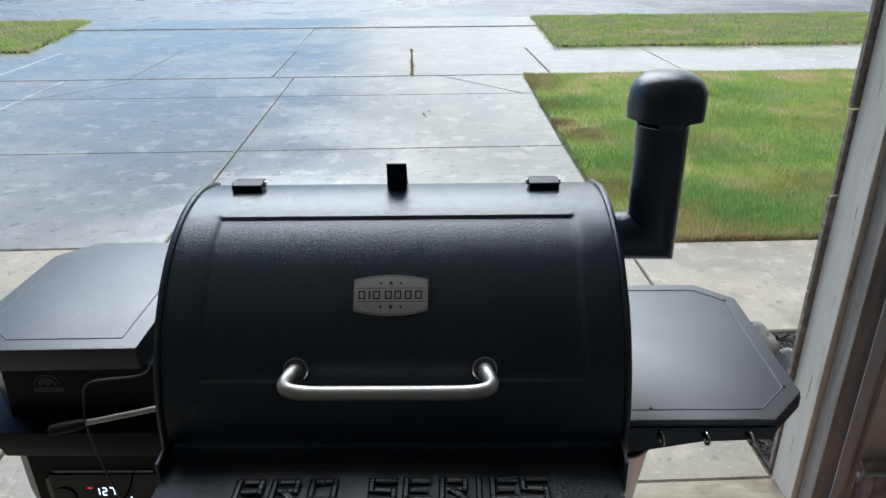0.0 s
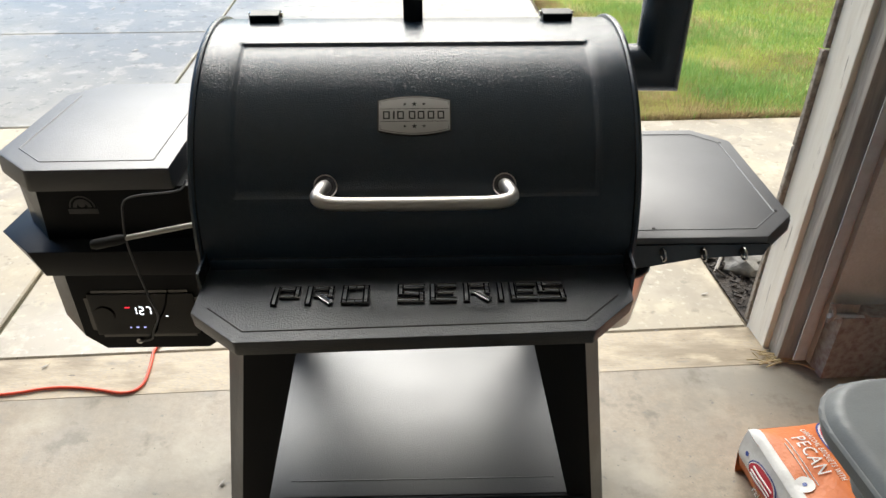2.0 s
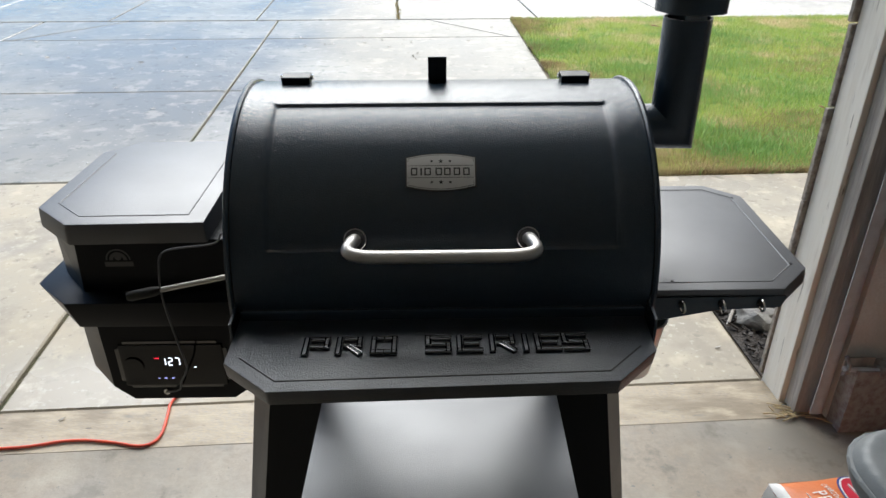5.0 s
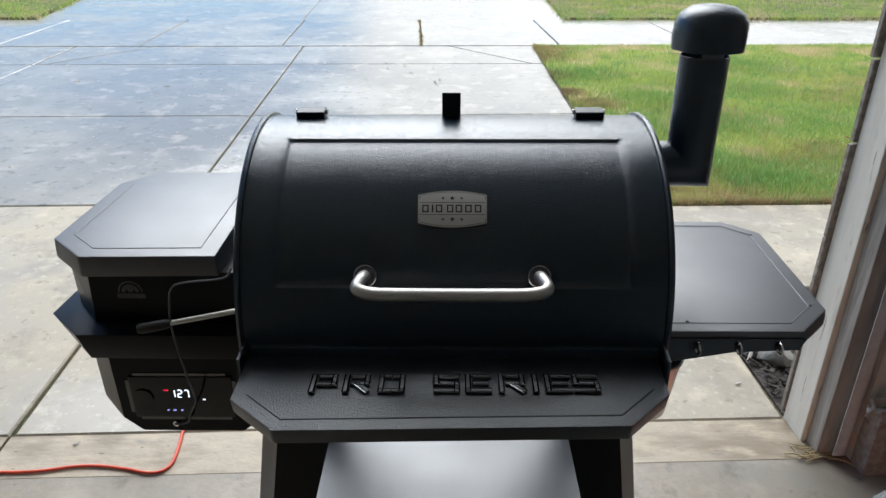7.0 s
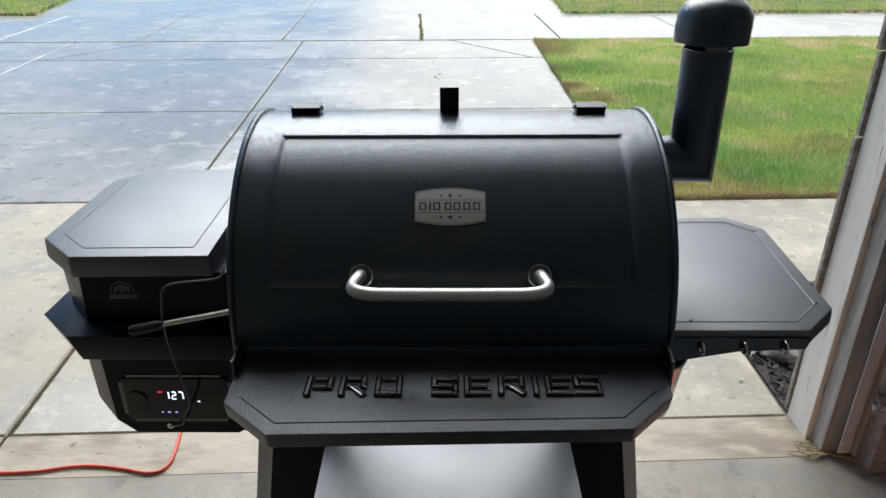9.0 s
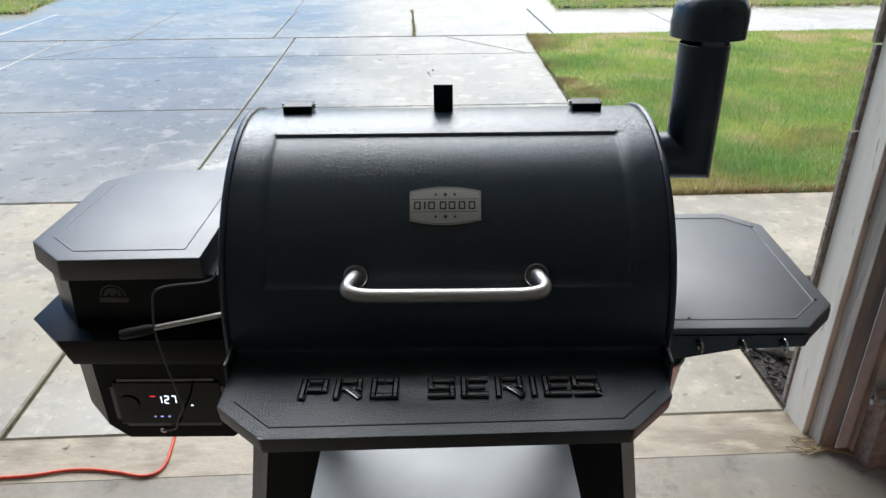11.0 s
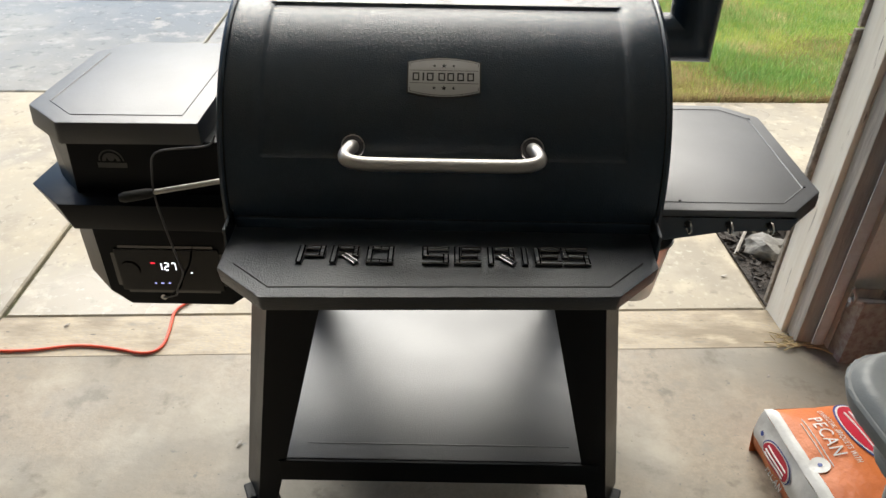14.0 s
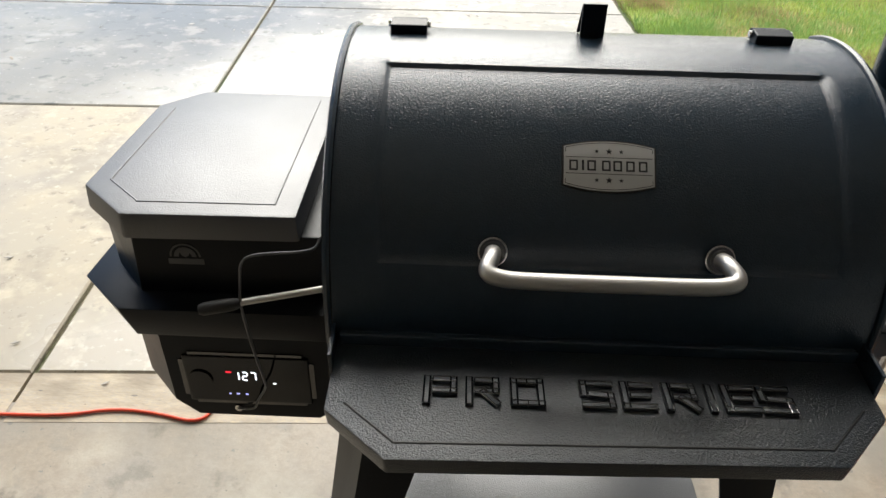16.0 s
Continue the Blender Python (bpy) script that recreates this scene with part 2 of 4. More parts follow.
def grass_material():
    m = bpy.data.materials.new("grass_blades")
    m.use_nodes = True
    n, l = m.node_tree.nodes, m.node_tree.links
    b = n["Principled BSDF"]
    b.inputs["Roughness"].default_value = 0.5
    b.inputs["Subsurface Weight"].default_value = 0.0
    g = n.new("ShaderNodeNewGeometry")

    def tex(scale, low, high):
        t = n.new("ShaderNodeTexNoise")
        t.inputs["Scale"].default_value, t.inputs["Detail"].default_value = scale, 4
        l.new(g.outputs["Position"], t.inputs["Vector"])
        r = n.new("ShaderNodeMapRange")
        r.inputs["From Min"].default_value, r.inputs["From Max"].default_value = low, high
        l.new(t.outputs["Fac"], r.inputs["Value"])
        return r.outputs["Result"]

    def mix(fac, a, second):
        k = n.new("ShaderNodeMix")
        k.data_type = "RGBA"
        l.new(fac, k.inputs["Factor"])
        l.new(a, k.inputs["A"])
        k.inputs["B"].default_value = (*second, 1)
        return k.outputs["Result"]

    c = n.new("ShaderNodeRGB").outputs[0]
    c.default_value = (0.42, 0.55, 0.13, 1)
    c = mix(tex(0.8, 0.42, 0.62), c, (0.53, 0.59, 0.16))
    c = mix(tex(4.0, 0.52, 0.62), c, (0.24, 0.43, 0.12))
    c = mix(tex(1.7, 0.52, 0.62), c, (0.66, 0.55, 0.32))
    dark = n.new("ShaderNodeMapRange")
    dark.inputs["From Min"].default_value, dark.inputs["From Max"].default_value = 0.30, 0.15
    l.new(g.outputs["Random Per Island"], dark.inputs["Value"])
    c = mix(dark.outputs["Result"], c, (0.30, 0.40, 0.10))
    r = n.new("ShaderNodeMapRange")
    r.inputs["From Min"].default_value, r.inputs["From Max"].default_value = 0.8, 0.95
    l.new(g.outputs["Random Per Island"], r.inputs["Value"])
    c = mix(r.outputs["Result"], c, (0.54, 0.47, 0.26))
    l.new(c, b.inputs["Base Color"])
    # thin blades let the light of the sky through
    thin = n.new("ShaderNodeBsdfTranslucent")
    l.new(c, thin.inputs["Color"])
    half = n.new("ShaderNodeMixShader")
    half.inputs["Fac"].default_value = 0.45
    l.new(b.outputs[0], half.inputs[1])
    l.new(thin.outputs[0], half.inputs[2])
    l.new(half.outputs[0], n["Material Output"].inputs["Surface"])
    return m


GRASS = grass_material()
TUFT = material("deep_green_blades", (0.27, 0.46, 0.15), 0.5, coords_kind="World", grain=((3, (0.35, 0.52, 0.16), 0.4, 0.65),))
STRAW = material("straw_blades", (0.52, 0.41, 0.23), 0.7, coords_kind="World", grain=((5, (0.36, 0.28, 0.15), 0.42, 0.6),))


# ---- mesh helpers ----
def part(name, bm, mat, parent=None, label="", smooth=False):
    me = bpy.data.meshes.new(name)
    bmesh.ops.recalc_face_normals(bm, faces=bm.faces)
    bm.to_mesh(me)
    bm.free()
    me.materials.append(mat)
    for p in me.polygons:
        p.use_smooth = smooth
    if smooth:
        me.set_sharp_from_angle(angle=radians(38))
    ob = new(name, me)
    ob.parent = parent
    if label:
        ob["label"] = label
    return ob


def thing(name, m, label, category, group="", kind=""):
    ob = new(name)
    ob.empty_display_size = 0.05
    ob.matrix_world = m
    return tagged(ob, label, category, group, kind)


def prism(poly, z0, z1, bevel=0.0, taper=None, seg=2):
    """A solid from a plan polygon; taper: the polygon at its foot."""
    bm = bmesh.new()
    top = [bm.verts.new((x, y, z1)) for x, y in poly]
    low = [bm.verts.new((x, y, z0)) for x, y in (taper or poly)]
    bm.faces.new(top)
    bm.faces.new(low[::-1])
    k = len(poly)
    for i in range(k):
        bm.faces.new((top[i], low[i], low[(i + 1) % k], top[(i + 1) % k]))
    bmesh.ops.recalc_face_normals(bm, faces=bm.faces)
    if bevel:
        bmesh.ops.bevel(bm, geom=list(bm.edges), offset=bevel, segments=seg, profile=0.6, affect="EDGES")
    return bm


def box(x0, x1, y0, y1, z0, z1, bevel=0.0):
    return prism([(x0, y0), (x1, y0), (x1, y1), (x0, y1)], z0, z1, bevel)


def turned(bm, m):
    bmesh.ops.transform(bm, matrix=m, verts=bm.verts)
    return bm


def joined(*some):
    whole = bmesh.new()
    for bm in some:
        me = bpy.data.meshes.new("tmp")
        bm.to_mesh(me)
        bm.free()
        whole.from_mesh(me)
        bpy.data.meshes.remove(me)
    return whole


def disc(r, depth, seg=24, bevel=0.0, r2=None):
    bm = bmesh.new()
    bmesh.ops.create_cone(bm, cap_ends=True, segments=seg, radius1=r, radius2=r if r2 is None else r2, depth=depth)
    if bevel:
        bmesh.ops.bevel(bm, geom=[e for e in bm.edges if len(e.link_faces) == 2 and e.calc_face_angle(0) > 1.0], offset=bevel, segments=2, affect="EDGES")
    return bm


def tube(points, r, seg=10, closed=True, rounds=0):
    """A pipe along points, whose corners are rounded by cutting them `rounds` times."""
    pts = [Vector(p) for p in points]
    for _ in range(rounds):
        cut = [pts[0]]
        for a, b in zip(pts, pts[1:]):
            cut += [a.lerp(b, 0.25), a.lerp(b, 0.75)]
        pts = [*cut, pts[-1]]
    bm = bmesh.new()
    rings, side = [], None
    for i, p in enumerate(pts):
        way = (pts[min(i + 1, len(pts) - 1)] - pts[max(i - 1, 0)]).normalized()
        if side is None:
            side = way.orthogonal().normalized()
        side = (side - way * side.dot(way)).normalized()
        up = way.cross(side)
        rr = r(i / (len(pts) - 1)) if callable(r) else r
        rings.append([bm.verts.new(p + rr * (math.cos(a) * side + math.sin(a) * up)) for a in (2 * math.pi * k / seg for k in range(seg))])
    for a, b in zip(rings, rings[1:]):
        for k in range(seg):
            bm.faces.new((a[k], a[(k + 1) % seg], b[(k + 1) % seg], b[k]))
    if closed:
        bm.faces.new(rings[0][::-1])
        bm.faces.new(rings[-1])
    return bm


def revolve(profile, seg=32):
    bm = bmesh.new()
    rings = [[bm.verts.new((r * math.cos(a), r * math.sin(a), z)) for a in (2 * math.pi * k / seg for k in range(seg))] for r, z in profile]
    for a, b in zip(rings, rings[1:]):
        for k in range(seg):
            bm.faces.new((a[k], a[(k + 1) % seg], b[(k + 1) % seg], b[k]))
    return bm


def inset(poly, d):
    """The polygon (counter-clockwise) moved inwards by d."""
    out, k = [], len(poly)
    for i in range(k):
        p, q, s = (Vector(poly[j % k]) for j in (i - 1, i, i + 1))
        a, b = (q - p).normalized(), (s - q).normalized()
        na, nb = Vector((-a.y, a.x)), Vector((-b.y, b.x))
        out.append(tuple(q + (na + nb) * (d / (1 + na.dot(nb)))))
    return out


def ribbon(line, half, z0, z1, closed=False):
    """A flat raised or sunk strip along a plan line."""
    whole = []
    pts = list(line) + ([line[0]] if closed else [])
    for a, b in zip(pts, pts[1:]):
        a, b = Vector(a), Vector(b)
        d = (b - a).normalized() * half
        n = Vector((-d.y, d.x))
        a, b = a - d, b + d
        whole.append(prism([tuple(a - n), tuple(b - n), tuple(b + n), tuple(a + n)], z0, z1, half * 0.6, seg=1))
    return joined(*whole)


def lettering(name, text, size, mat, parent, m, depth=0.002, bevel=0.0, width=None, label="", bold=0.0):
    c = bpy.data.curves.new(name, "FONT")
    c.body, c.size, c.extrude, c.bevel_depth, c.resolution_u, c.offset = text, size, depth, bevel, 3, bold
    c.align_x, c.align_y = "CENTER", "CENTER"
    c.space_character = 1.15
    tmp = bpy.data.objects.new(name, c)
    me = bpy.data.meshes.new_from_object(tmp)
    bpy.data.objects.remove(tmp)
    me.name = name
    xs = [v.co.x for v in me.vertices]
    if width:
        k = width / (max(xs) - min(xs))
        me.transform(Matrix.Diagonal((k, 1, 1, 1)))
    me.materials.clear()
    me.materials.append(mat)
    ob = new(name, me)
    ob.parent = parent
    ob.matrix_local = m
    if label:
        ob["label"] = label
    return ob


# ---- the ground, laid out along the driveway: u across it, v away from the garage ----
DRIVE = radians(3.7)
CU, SU = math.cos(DRIVE), math.sin(DRIVE)


def rise(v):
    return 0.0 * v


def gd(u, v):
    return (u * CU - v * SU, u * SU + v * CU)


def laid(poly, top=0.0, thick=0.09, bevel=0.006):
    """A slab over a plan polygon in u, v, lying on the rising ground."""
    bm = bmesh.new()
    hi = [bm.verts.new((*gd(u, v), rise(v) + top)) for u, v in poly]
    lo = [bm.verts.new((*gd(u, v), rise(v) + top - thick)) for u, v in poly]
    bm.faces.new(hi)
    bm.faces.new(lo[::-1])
    k = len(poly)
    for i in range(k):
        bm.faces.new((hi[i], lo[i], lo[(i + 1) % k], hi[(i + 1) % k]))
    bmesh.ops.recalc_face_normals(bm, faces=bm.faces)
    if bevel:
        bmesh.ops.bevel(bm, geom=[e for e in bm.edges if all(v in hi for v in e.verts)], offset=bevel, segments=1, affect="EDGES")
    return bm


def quad(u0, u1, v0, v1, gap=0.008):
    return [(u0 + gap, v0 + gap), (u1 - gap, v0 + gap), (u1 - gap, v1 - gap), (u0 + gap, v1 - gap)]


def structure(ob, label, category):
    return tagged(ob, label, category, kind="structure")


# one sheet of earth out to the horizon
bm = bmesh.new()
vs = [-30, -7, 0.9, 4, 8, 12, 15, 40, 200, 1500]
us = [-1500, -200, -40, -8, 0, 8, 40, 200, 1500]
grid = [[bm.verts.new((*gd(u, v), rise(v) - 0.016)) for u in us] for v in vs]
for a, b in zip(grid, grid[1:]):
    for k in range(len(us) - 1):
        bm.faces.new((a[k], a[k + 1], b[k + 1], b[k]))
structure(part("ground", bm, SOIL), "damp brown soil under the slabs and lawn", "ground")

structure(part("road", laid([(-60, 13.33), (60, 13.33), (60, 24), (-60, 24)], 0.0, 0.06), ROAD), "wet dark grey asphalt street beyond the gutter", "road")
structure(part("gutter", laid([(-60, 11.96), (60, 11.96), (60, 13.31), (-60, 13.31)], 0.012, 0.07), WET), "wet concrete gutter strip along the street", "gutter")
structure(part("floor", laid([(-4.6, -6.5), (1.9, -6.5), (1.9, 0.78), (-4.6, 0.78)], 0.0, 0.1, 0.003), FLOOR), "stained grey concrete garage floor", "floor")

paving = structure(new("pavement"), "wet pale concrete driveway, sidewalk and path in slabs", "pavement")
sill = structure(new("door_sill"), "damp tan concrete strip at the garage opening", "threshold")
for a, b in ((-4.6, -1.295), (-1.285, 1.112)):
    part("slab", laid([(a, 0.708), (b, 0.708), (b, 0.885), (a, 0.885)], 0.0012, 0.09, 0), DAMP, sill)

SLABS = []
rows_v = (0.885, 2.745, 4.53, 6.47)
for u0, u1 in ((-6.2, -3.83), (-3.83, -1.29)):
    for v0, v1 in zip(rows_v, rows_v[1:]):
        SLABS.append(quad(u0, u1, v0, v1))
g = 0.008
SLABS.append([(-1.29 + g, 0.885 + g), (0.551, 0.885 + g), (1.132, 1.572), (1.145, 1.735), (1.15, 2.745 - g), (-1.29 + g, 2.745 - g)])
SLABS.append([(0.560, 0.885 + g), (1.108, 0.885 + g), (1.12, 1.35), (1.130, 1.550)])
SLABS.append([(-1.29 + g, 2.745 + g), (1.155, 2.745 + g), (1.205, 4.53 - g), (-1.29 + g, 4.53 - g)])
SLABS.append([(-1.29 + g, 4.53 + g), (1.205, 4.53 + g), (1.285, 6.47 - g), (-1.29 + g, 6.47 - g)])
# the row at the sidewalk, cut by the slanting joints
SLABS.append([(-1.29 + g, 6.47 + g), (1.16, 6.47 + g), (0.37, 7.47), (-1.29 + g, 7.47)])
SLABS.append([(1.18, 6.47 + g), (1.29, 6.47 + g), (1.335, 7.47), (0.39, 7.47)])
SLABS.append([(-3.71, 6.47 + g), (-1.29 - g, 6.47 + g), (-1.29 - g, 7.47), (-2.91, 7.47)])
SLABS.append([(-3.82, 6.49), (-3.73, 6.49), (-2.93, 7.47), (-3.82, 7.47)])
SLABS.append([(-6.2, 6.47 + g), (-3.84, 6.47 + g), (-3.84, 7.47), (-6.5, 7.47)])
# the apron down to the gutter
SLABS.append([(-5.2, 9.52), (-1.585, 9.52), (-1.585, 11.95), (-5.6, 11.95)])
SLABS.append([(-1.575, 9.52), (2.1, 9.52), (2.26, 11.95), (-1.575, 11.95)])
# the path beside the garage
SLABS.append(quad(1.152, 5.0, 1.735, 2.655, 0.005))
for poly in SLABS:
    drier = max(v for _, v in poly) < 2.8
    part("slab", laid(poly), NEAR if drier else WET, paving)
for k in range(-6, 9):
    part("slab", laid(quad(0.06 + 1.6 * k, 1.66 + 1.6 * k, 7.482, 9.508), 0.004), WET, paving)
# weeds in one sidewalk joint
rng = random.Random(4)
tufts = []
for k in range(70):
    v = 7.5 + 1.95 * rng.random()
    x, y = gd(0.06 + rng.uniform(-0.012, 0.012), v)
    tufts.append(turned(prism([(-0.003, 0), (0.003, 0), (0, 0.003)], 0, 0.04, 0, [(-0.008, 0), (0.008, 0), (0, 0.006)]), pose(x, y, rise(v) - 0.01, rng.uniform(-40, 40), rng.uniform(-40, 40), rng.uniform(0, 360))))
tagged(part("weeds", joined(*tufts), DRY), "dry tan weeds growing in a sidewalk joint", "weeds", kind="stuff")


# ---- lawns ----
def blades(name, zone, count, tall, wide, seed, label, mat=GRASS, around=()):
    """Blades of grass scattered over a plan quad, in soft clumps."""
    r = np.random.default_rng(seed)
    (a, b, c, d) = (np.array(p) for p in zone)
    s, t = r.random(count)[:, None], (r.random(count) ** 1.15)[:, None]
    uv = (a * (1 - s) + b * s) * (1 - t) + (d * (1 - s) + c * s) * t
    u, v = uv.T
    if around:
        # gathered round a few middles, thinning outwards
        pick = np.array(around)[r.integers(0, len(around), count)]
        u, v = (pick[:, :2] + r.normal(0, 0.8, (count, 2)) * pick[:, 2:] * np.array([1.0, 0.9])).T
        v = np.maximum(v, 2.685)
        u = np.maximum(u, 1.185 + 0.0355 * (v - 2.665))
        v = np.minimum(v, 7.45)
    clump = 0.5 + 0.5 * np.sin(3.1 * u + 1.7 * np.sin(2.3 * v)) * np.sin(2.7 * v + 1.3 * np.sin(1.9 * u))
    h = tall * (0.55 + 0.5 * r.random(count) + 0.45 * clump ** 3)
    ang = r.random(count) * 2 * np.pi
    lean = r.normal(0, 0.55, (count, 2)) * h[:, None]
    x, y = u * CU - v * SU, u * SU + v * CU
    z = np.full(count, -0.03)
    dx, dy = np.cos(ang) * wide, np.sin(ang) * wide
    co = np.empty((count, 3, 3))
    co[:, 0] = np.stack([x - dx, y - dy, z], 1)
    co[:, 1] = np.stack([x + dx, y + dy, z], 1)
    co[:, 2] = np.stack([x + lean[:, 0], y + lean[:, 1], z + 0.03 + h], 1)
    me = bpy.data.meshes.new(name)
    me.from_pydata(co.reshape(-1, 3), [], np.arange(count * 3).reshape(-1, 3))
    me.materials.append(mat)
    return tagged(new(name, me), label, "grass", kind="stuff")


LAWN = [(1.19, 2.70), (9.0, 2.70), (9.0, 7.46), (1.345, 7.46)]
structure(part("lawn_soil", laid(LAWN, 0.0, 0.07, 0), THATCH), "soil of the front lawn", "ground")
blades("grass", [(1.18, 2.685), (4.6, 2.685), (6.2, 7.5), (1.34, 7.5)], 190000, 0.034, 0.0042, 1, "damp green lawn with tan dry patches")
blades("grass", [(4.6, 2.685), (9.0, 2.685), (9.0, 7.5), (6.2, 7.5)], 40000, 0.032, 0.008, 2, "damp green lawn with tan dry patches")
TUFTS = [(2.05, 2.98, 0.22), (2.55, 3.0, 0.28), (2.9, 2.85, 0.2), (1.75, 3.45, 0.2), (3.4, 3.3, 0.3), (1.55, 4.1, 0.25), (2.35, 4.2, 0.25), (3.0, 4.3, 0.35), (1.95, 5.0, 0.3), (3.7, 4.0, 0.3),
         (2.8, 5.3, 0.35), (4.2, 4.9, 0.4), (1.6, 5.9, 0.25), (3.4, 6.2, 0.4), (5.0, 5.8, 0.4)]
blades("grass_tufts", LAWN, 26000, 0.060, 0.0045, 7, "deep green taller tufts standing in the lawn", TUFT, TUFTS)
blades("dry_grass", LAWN, 40000, 0.034, 0.0045, 8, "tan dry grass at the lawn's edge and in bare patches", STRAW,
       [(1.38, 2.85, 0.2), (1.62, 3.02, 0.25), (1.85, 2.74, 0.18), (2.3, 3.3, 0.22), (1.35, 3.5, 0.16), (2.7, 3.55, 0.2), (3.3, 2.74, 0.25), (2.4, 2.68, 0.2), (3.6, 5.0, 0.35), (2.2, 4.6, 0.25), (1.45, 4.8, 0.12), (4.3, 5.6, 0.4), (1.32, 5.9, 0.12), (1.38, 6.8, 0.16), (1.30, 5.2, 0.08), (1.45, 7.2, 0.2)])
structure(part("parkway_soil", laid([(2.12, 9.51), (16, 9.51), (16, 13.3), (2.36, 13.3)], 0.03, 0.09, 0), SOIL), "soil of the grass strip by the street", "ground")
blades("grass", [(2.10, 9.46), (13, 9.46), (13, 13.3), (2.34, 13.3)], 80000, 0.07, 0.011, 3, "mown green grass strip between sidewalk and street")
structure(part("parkway_soil", laid([(-18, 9.52), (-5.22, 9.52), (-5.85, 13.2), (-18, 13.2)], 0.03, 0.09, 0), SOIL), "soil of the grass strip by the street", "ground")
blades("grass", [(-15, 9.5), (-5.2, 9.5), (-5.82, 13.2), (-15, 13.2)], 60000, 0.07, 0.011, 5, "mown green grass strip between sidewalk and street")

# ---- stones and bark beside the opening ----
structure(part("planting_bed", laid([(1.125, 0.92), (3.2, 0.92), (3.2, 1.72), (1.16, 1.72), (1.13, 1.4)], -0.008, 0.03, 0), MULCH), "bed of dark bark chips beside the slabs", "planting bed")
chips = []
for k in range(900):
    x, y = gd(rng.uniform(1.14, 1.9), rng.uniform(0.93, 1.70))
    s = rng.uniform(0.005, 0.012)
    chips.append(turned(box(-s * 1.8, s * 1.8, -s * 0.7, s * 0.7, -0.003, 0.003), pose(x, y, -0.006 + rng.uniform(0, 0.014), rng.uniform(-30, 30), rng.uniform(-30, 30), rng.uniform(0, 360))))
tagged(part("bark_chips", joined(*chips), MULCH), "dark shredded bark chips and twigs", "mulch", kind="stuff")


def rock(seed, u, v, size, squash=0.5):
    bm = bmesh.new()
    bmesh.ops.create_icosphere(bm, subdivisions=3, radius=1)
    off = Vector((seed * 3.7, seed * 1.3, seed))
    for w in bm.verts:
        k = 1 + 0.40 * noise.noise(w.co * 1.3 + off) + 0.16 * noise.noise(w.co * 2.9 + off) + 0.05 * noise.noise(w.co * 7 + off)
        w.co = Vector((w.co.x * k * size * 1.15, w.co.y * k * size * 0.85, w.co.z * k * size * squash))
    ob = part("rock", bm, ROCK, smooth=True)
    ob.matrix_world = pose(*gd(u, v), -0.02 + size * squash * 0.45, seed * 9, seed * 7, seed * 67)
    return tagged(ob, "rounded grey river rock lying in the bark bed", "rock", "rocks in the bed")


for k, (u, v, s) in enumerate(((1.30, 1.45, 0.105), (1.26, 1.24, 0.095), (1.195, 1.50, 0.055), (1.185, 1.37, 0.045), (1.24, 1.62, 0.085), (1.42, 1.62, 0.10), (1.47, 1.40, 0.12),
                               (1.45, 1.18, 0.10), (1.62, 1.58, 0.12), (1.68, 1.30, 0.13), (1.85, 1.50, 0.13), (2.02, 1.30, 0.13), (2.1, 1.58, 0.12), (1.60, 1.08, 0.08), (1.30, 1.08, 0.045))):
    rock(k + 1, u, v, s)
twig = part("twig", tube([(*gd(1.13, 1.20), 0.004), (*gd(1.20, 1.30), 0.05), (*gd(1.25, 1.35), 0.085)], 0.006, 6, rounds=1), OLD_WOOD)
tagged(twig, "bare brown twig lying among the rocks", "twig")


def crushed_can():
    """A small can lying on its side, squeezed in its middle."""
    can = thing("drink_can", pose(1.258, 1.590, 0.035, 0, 90, 25) @ Matrix.Diagonal((0.7, 0.7, 0.6, 1)), "small crushed red and white can lying on the rocks", "can")
    prof = [(0.020, -0.050), (0.026, -0.046), (0.0275, -0.035), (0.022, -0.008), (0.0235, 0.010), (0.0275, 0.030), (0.0275, 0.034)]
    part("body", turned(revolve(prof, 24), Matrix.Diagonal((1, 0.75, 1, 1))), RED_PAINT, can, "glossy red metal wall", smooth=True)
    part("shoulder", turned(revolve([(0.0277, 0.034), (0.0277, 0.042), (0.021, 0.052), (0.020, 0.050), (0.0, 0.049)], 24), Matrix.Diagonal((1, 0.75, 1, 1))), BAG_WHITE, can, "white printed end", smooth=True)


crushed_can()


def fallen_leaf(u, v, size, turn, lift):
    """A dry leaf, curled up along its midrib."""
    bm = bmesh.new()
    outline = ((0.0, 0.0), (0.25, 0.22), (0.55, 0.30), (0.85, 0.14), (1.0, 0.0))
    mid = [bm.verts.new((size * a, 0, 0.10 * size * math.sin(3 * a))) for a, _ in outline]
    for side_ in (-1, 1):
        edge_ = [bm.verts.new((size * a, side_ * size * w, size * (0.18 * w + 0.05 * math.sin(5 * a)))) if w else m_ for (a, w), m_ in zip(outline, mid)]
        for k in range(len(mid) - 1):
            face = []
            for w_ in (mid[k], mid[k + 1], edge_[k + 1], edge_[k]):
                if w_ not in face:
                    face.append(w_)
            bm.faces.new(face)
    bmesh.ops.solidify(bm, geom=bm.faces[:], thickness=0.0012)
    ob = part("fallen_leaf", bm, LEAF)
    ob.matrix_world = pose(*gd(u, v), lift, 6, 4, turn)
    return tagged(ob, "dry curled brown leaf fallen on the damp lawn", "leaf", "leaves on the lawn")


for u, v, size, turn in ((2.72, 6.72, 0.11, 20), (4.05, 7.05, 0.12, 140), (2.22, 4.30, 0.06, 70), (1.62, 6.1, 0.07, 200), (2.9, 3.75, 0.05, 310)):
    fallen_leaf(u, v, size, turn, 0.045)


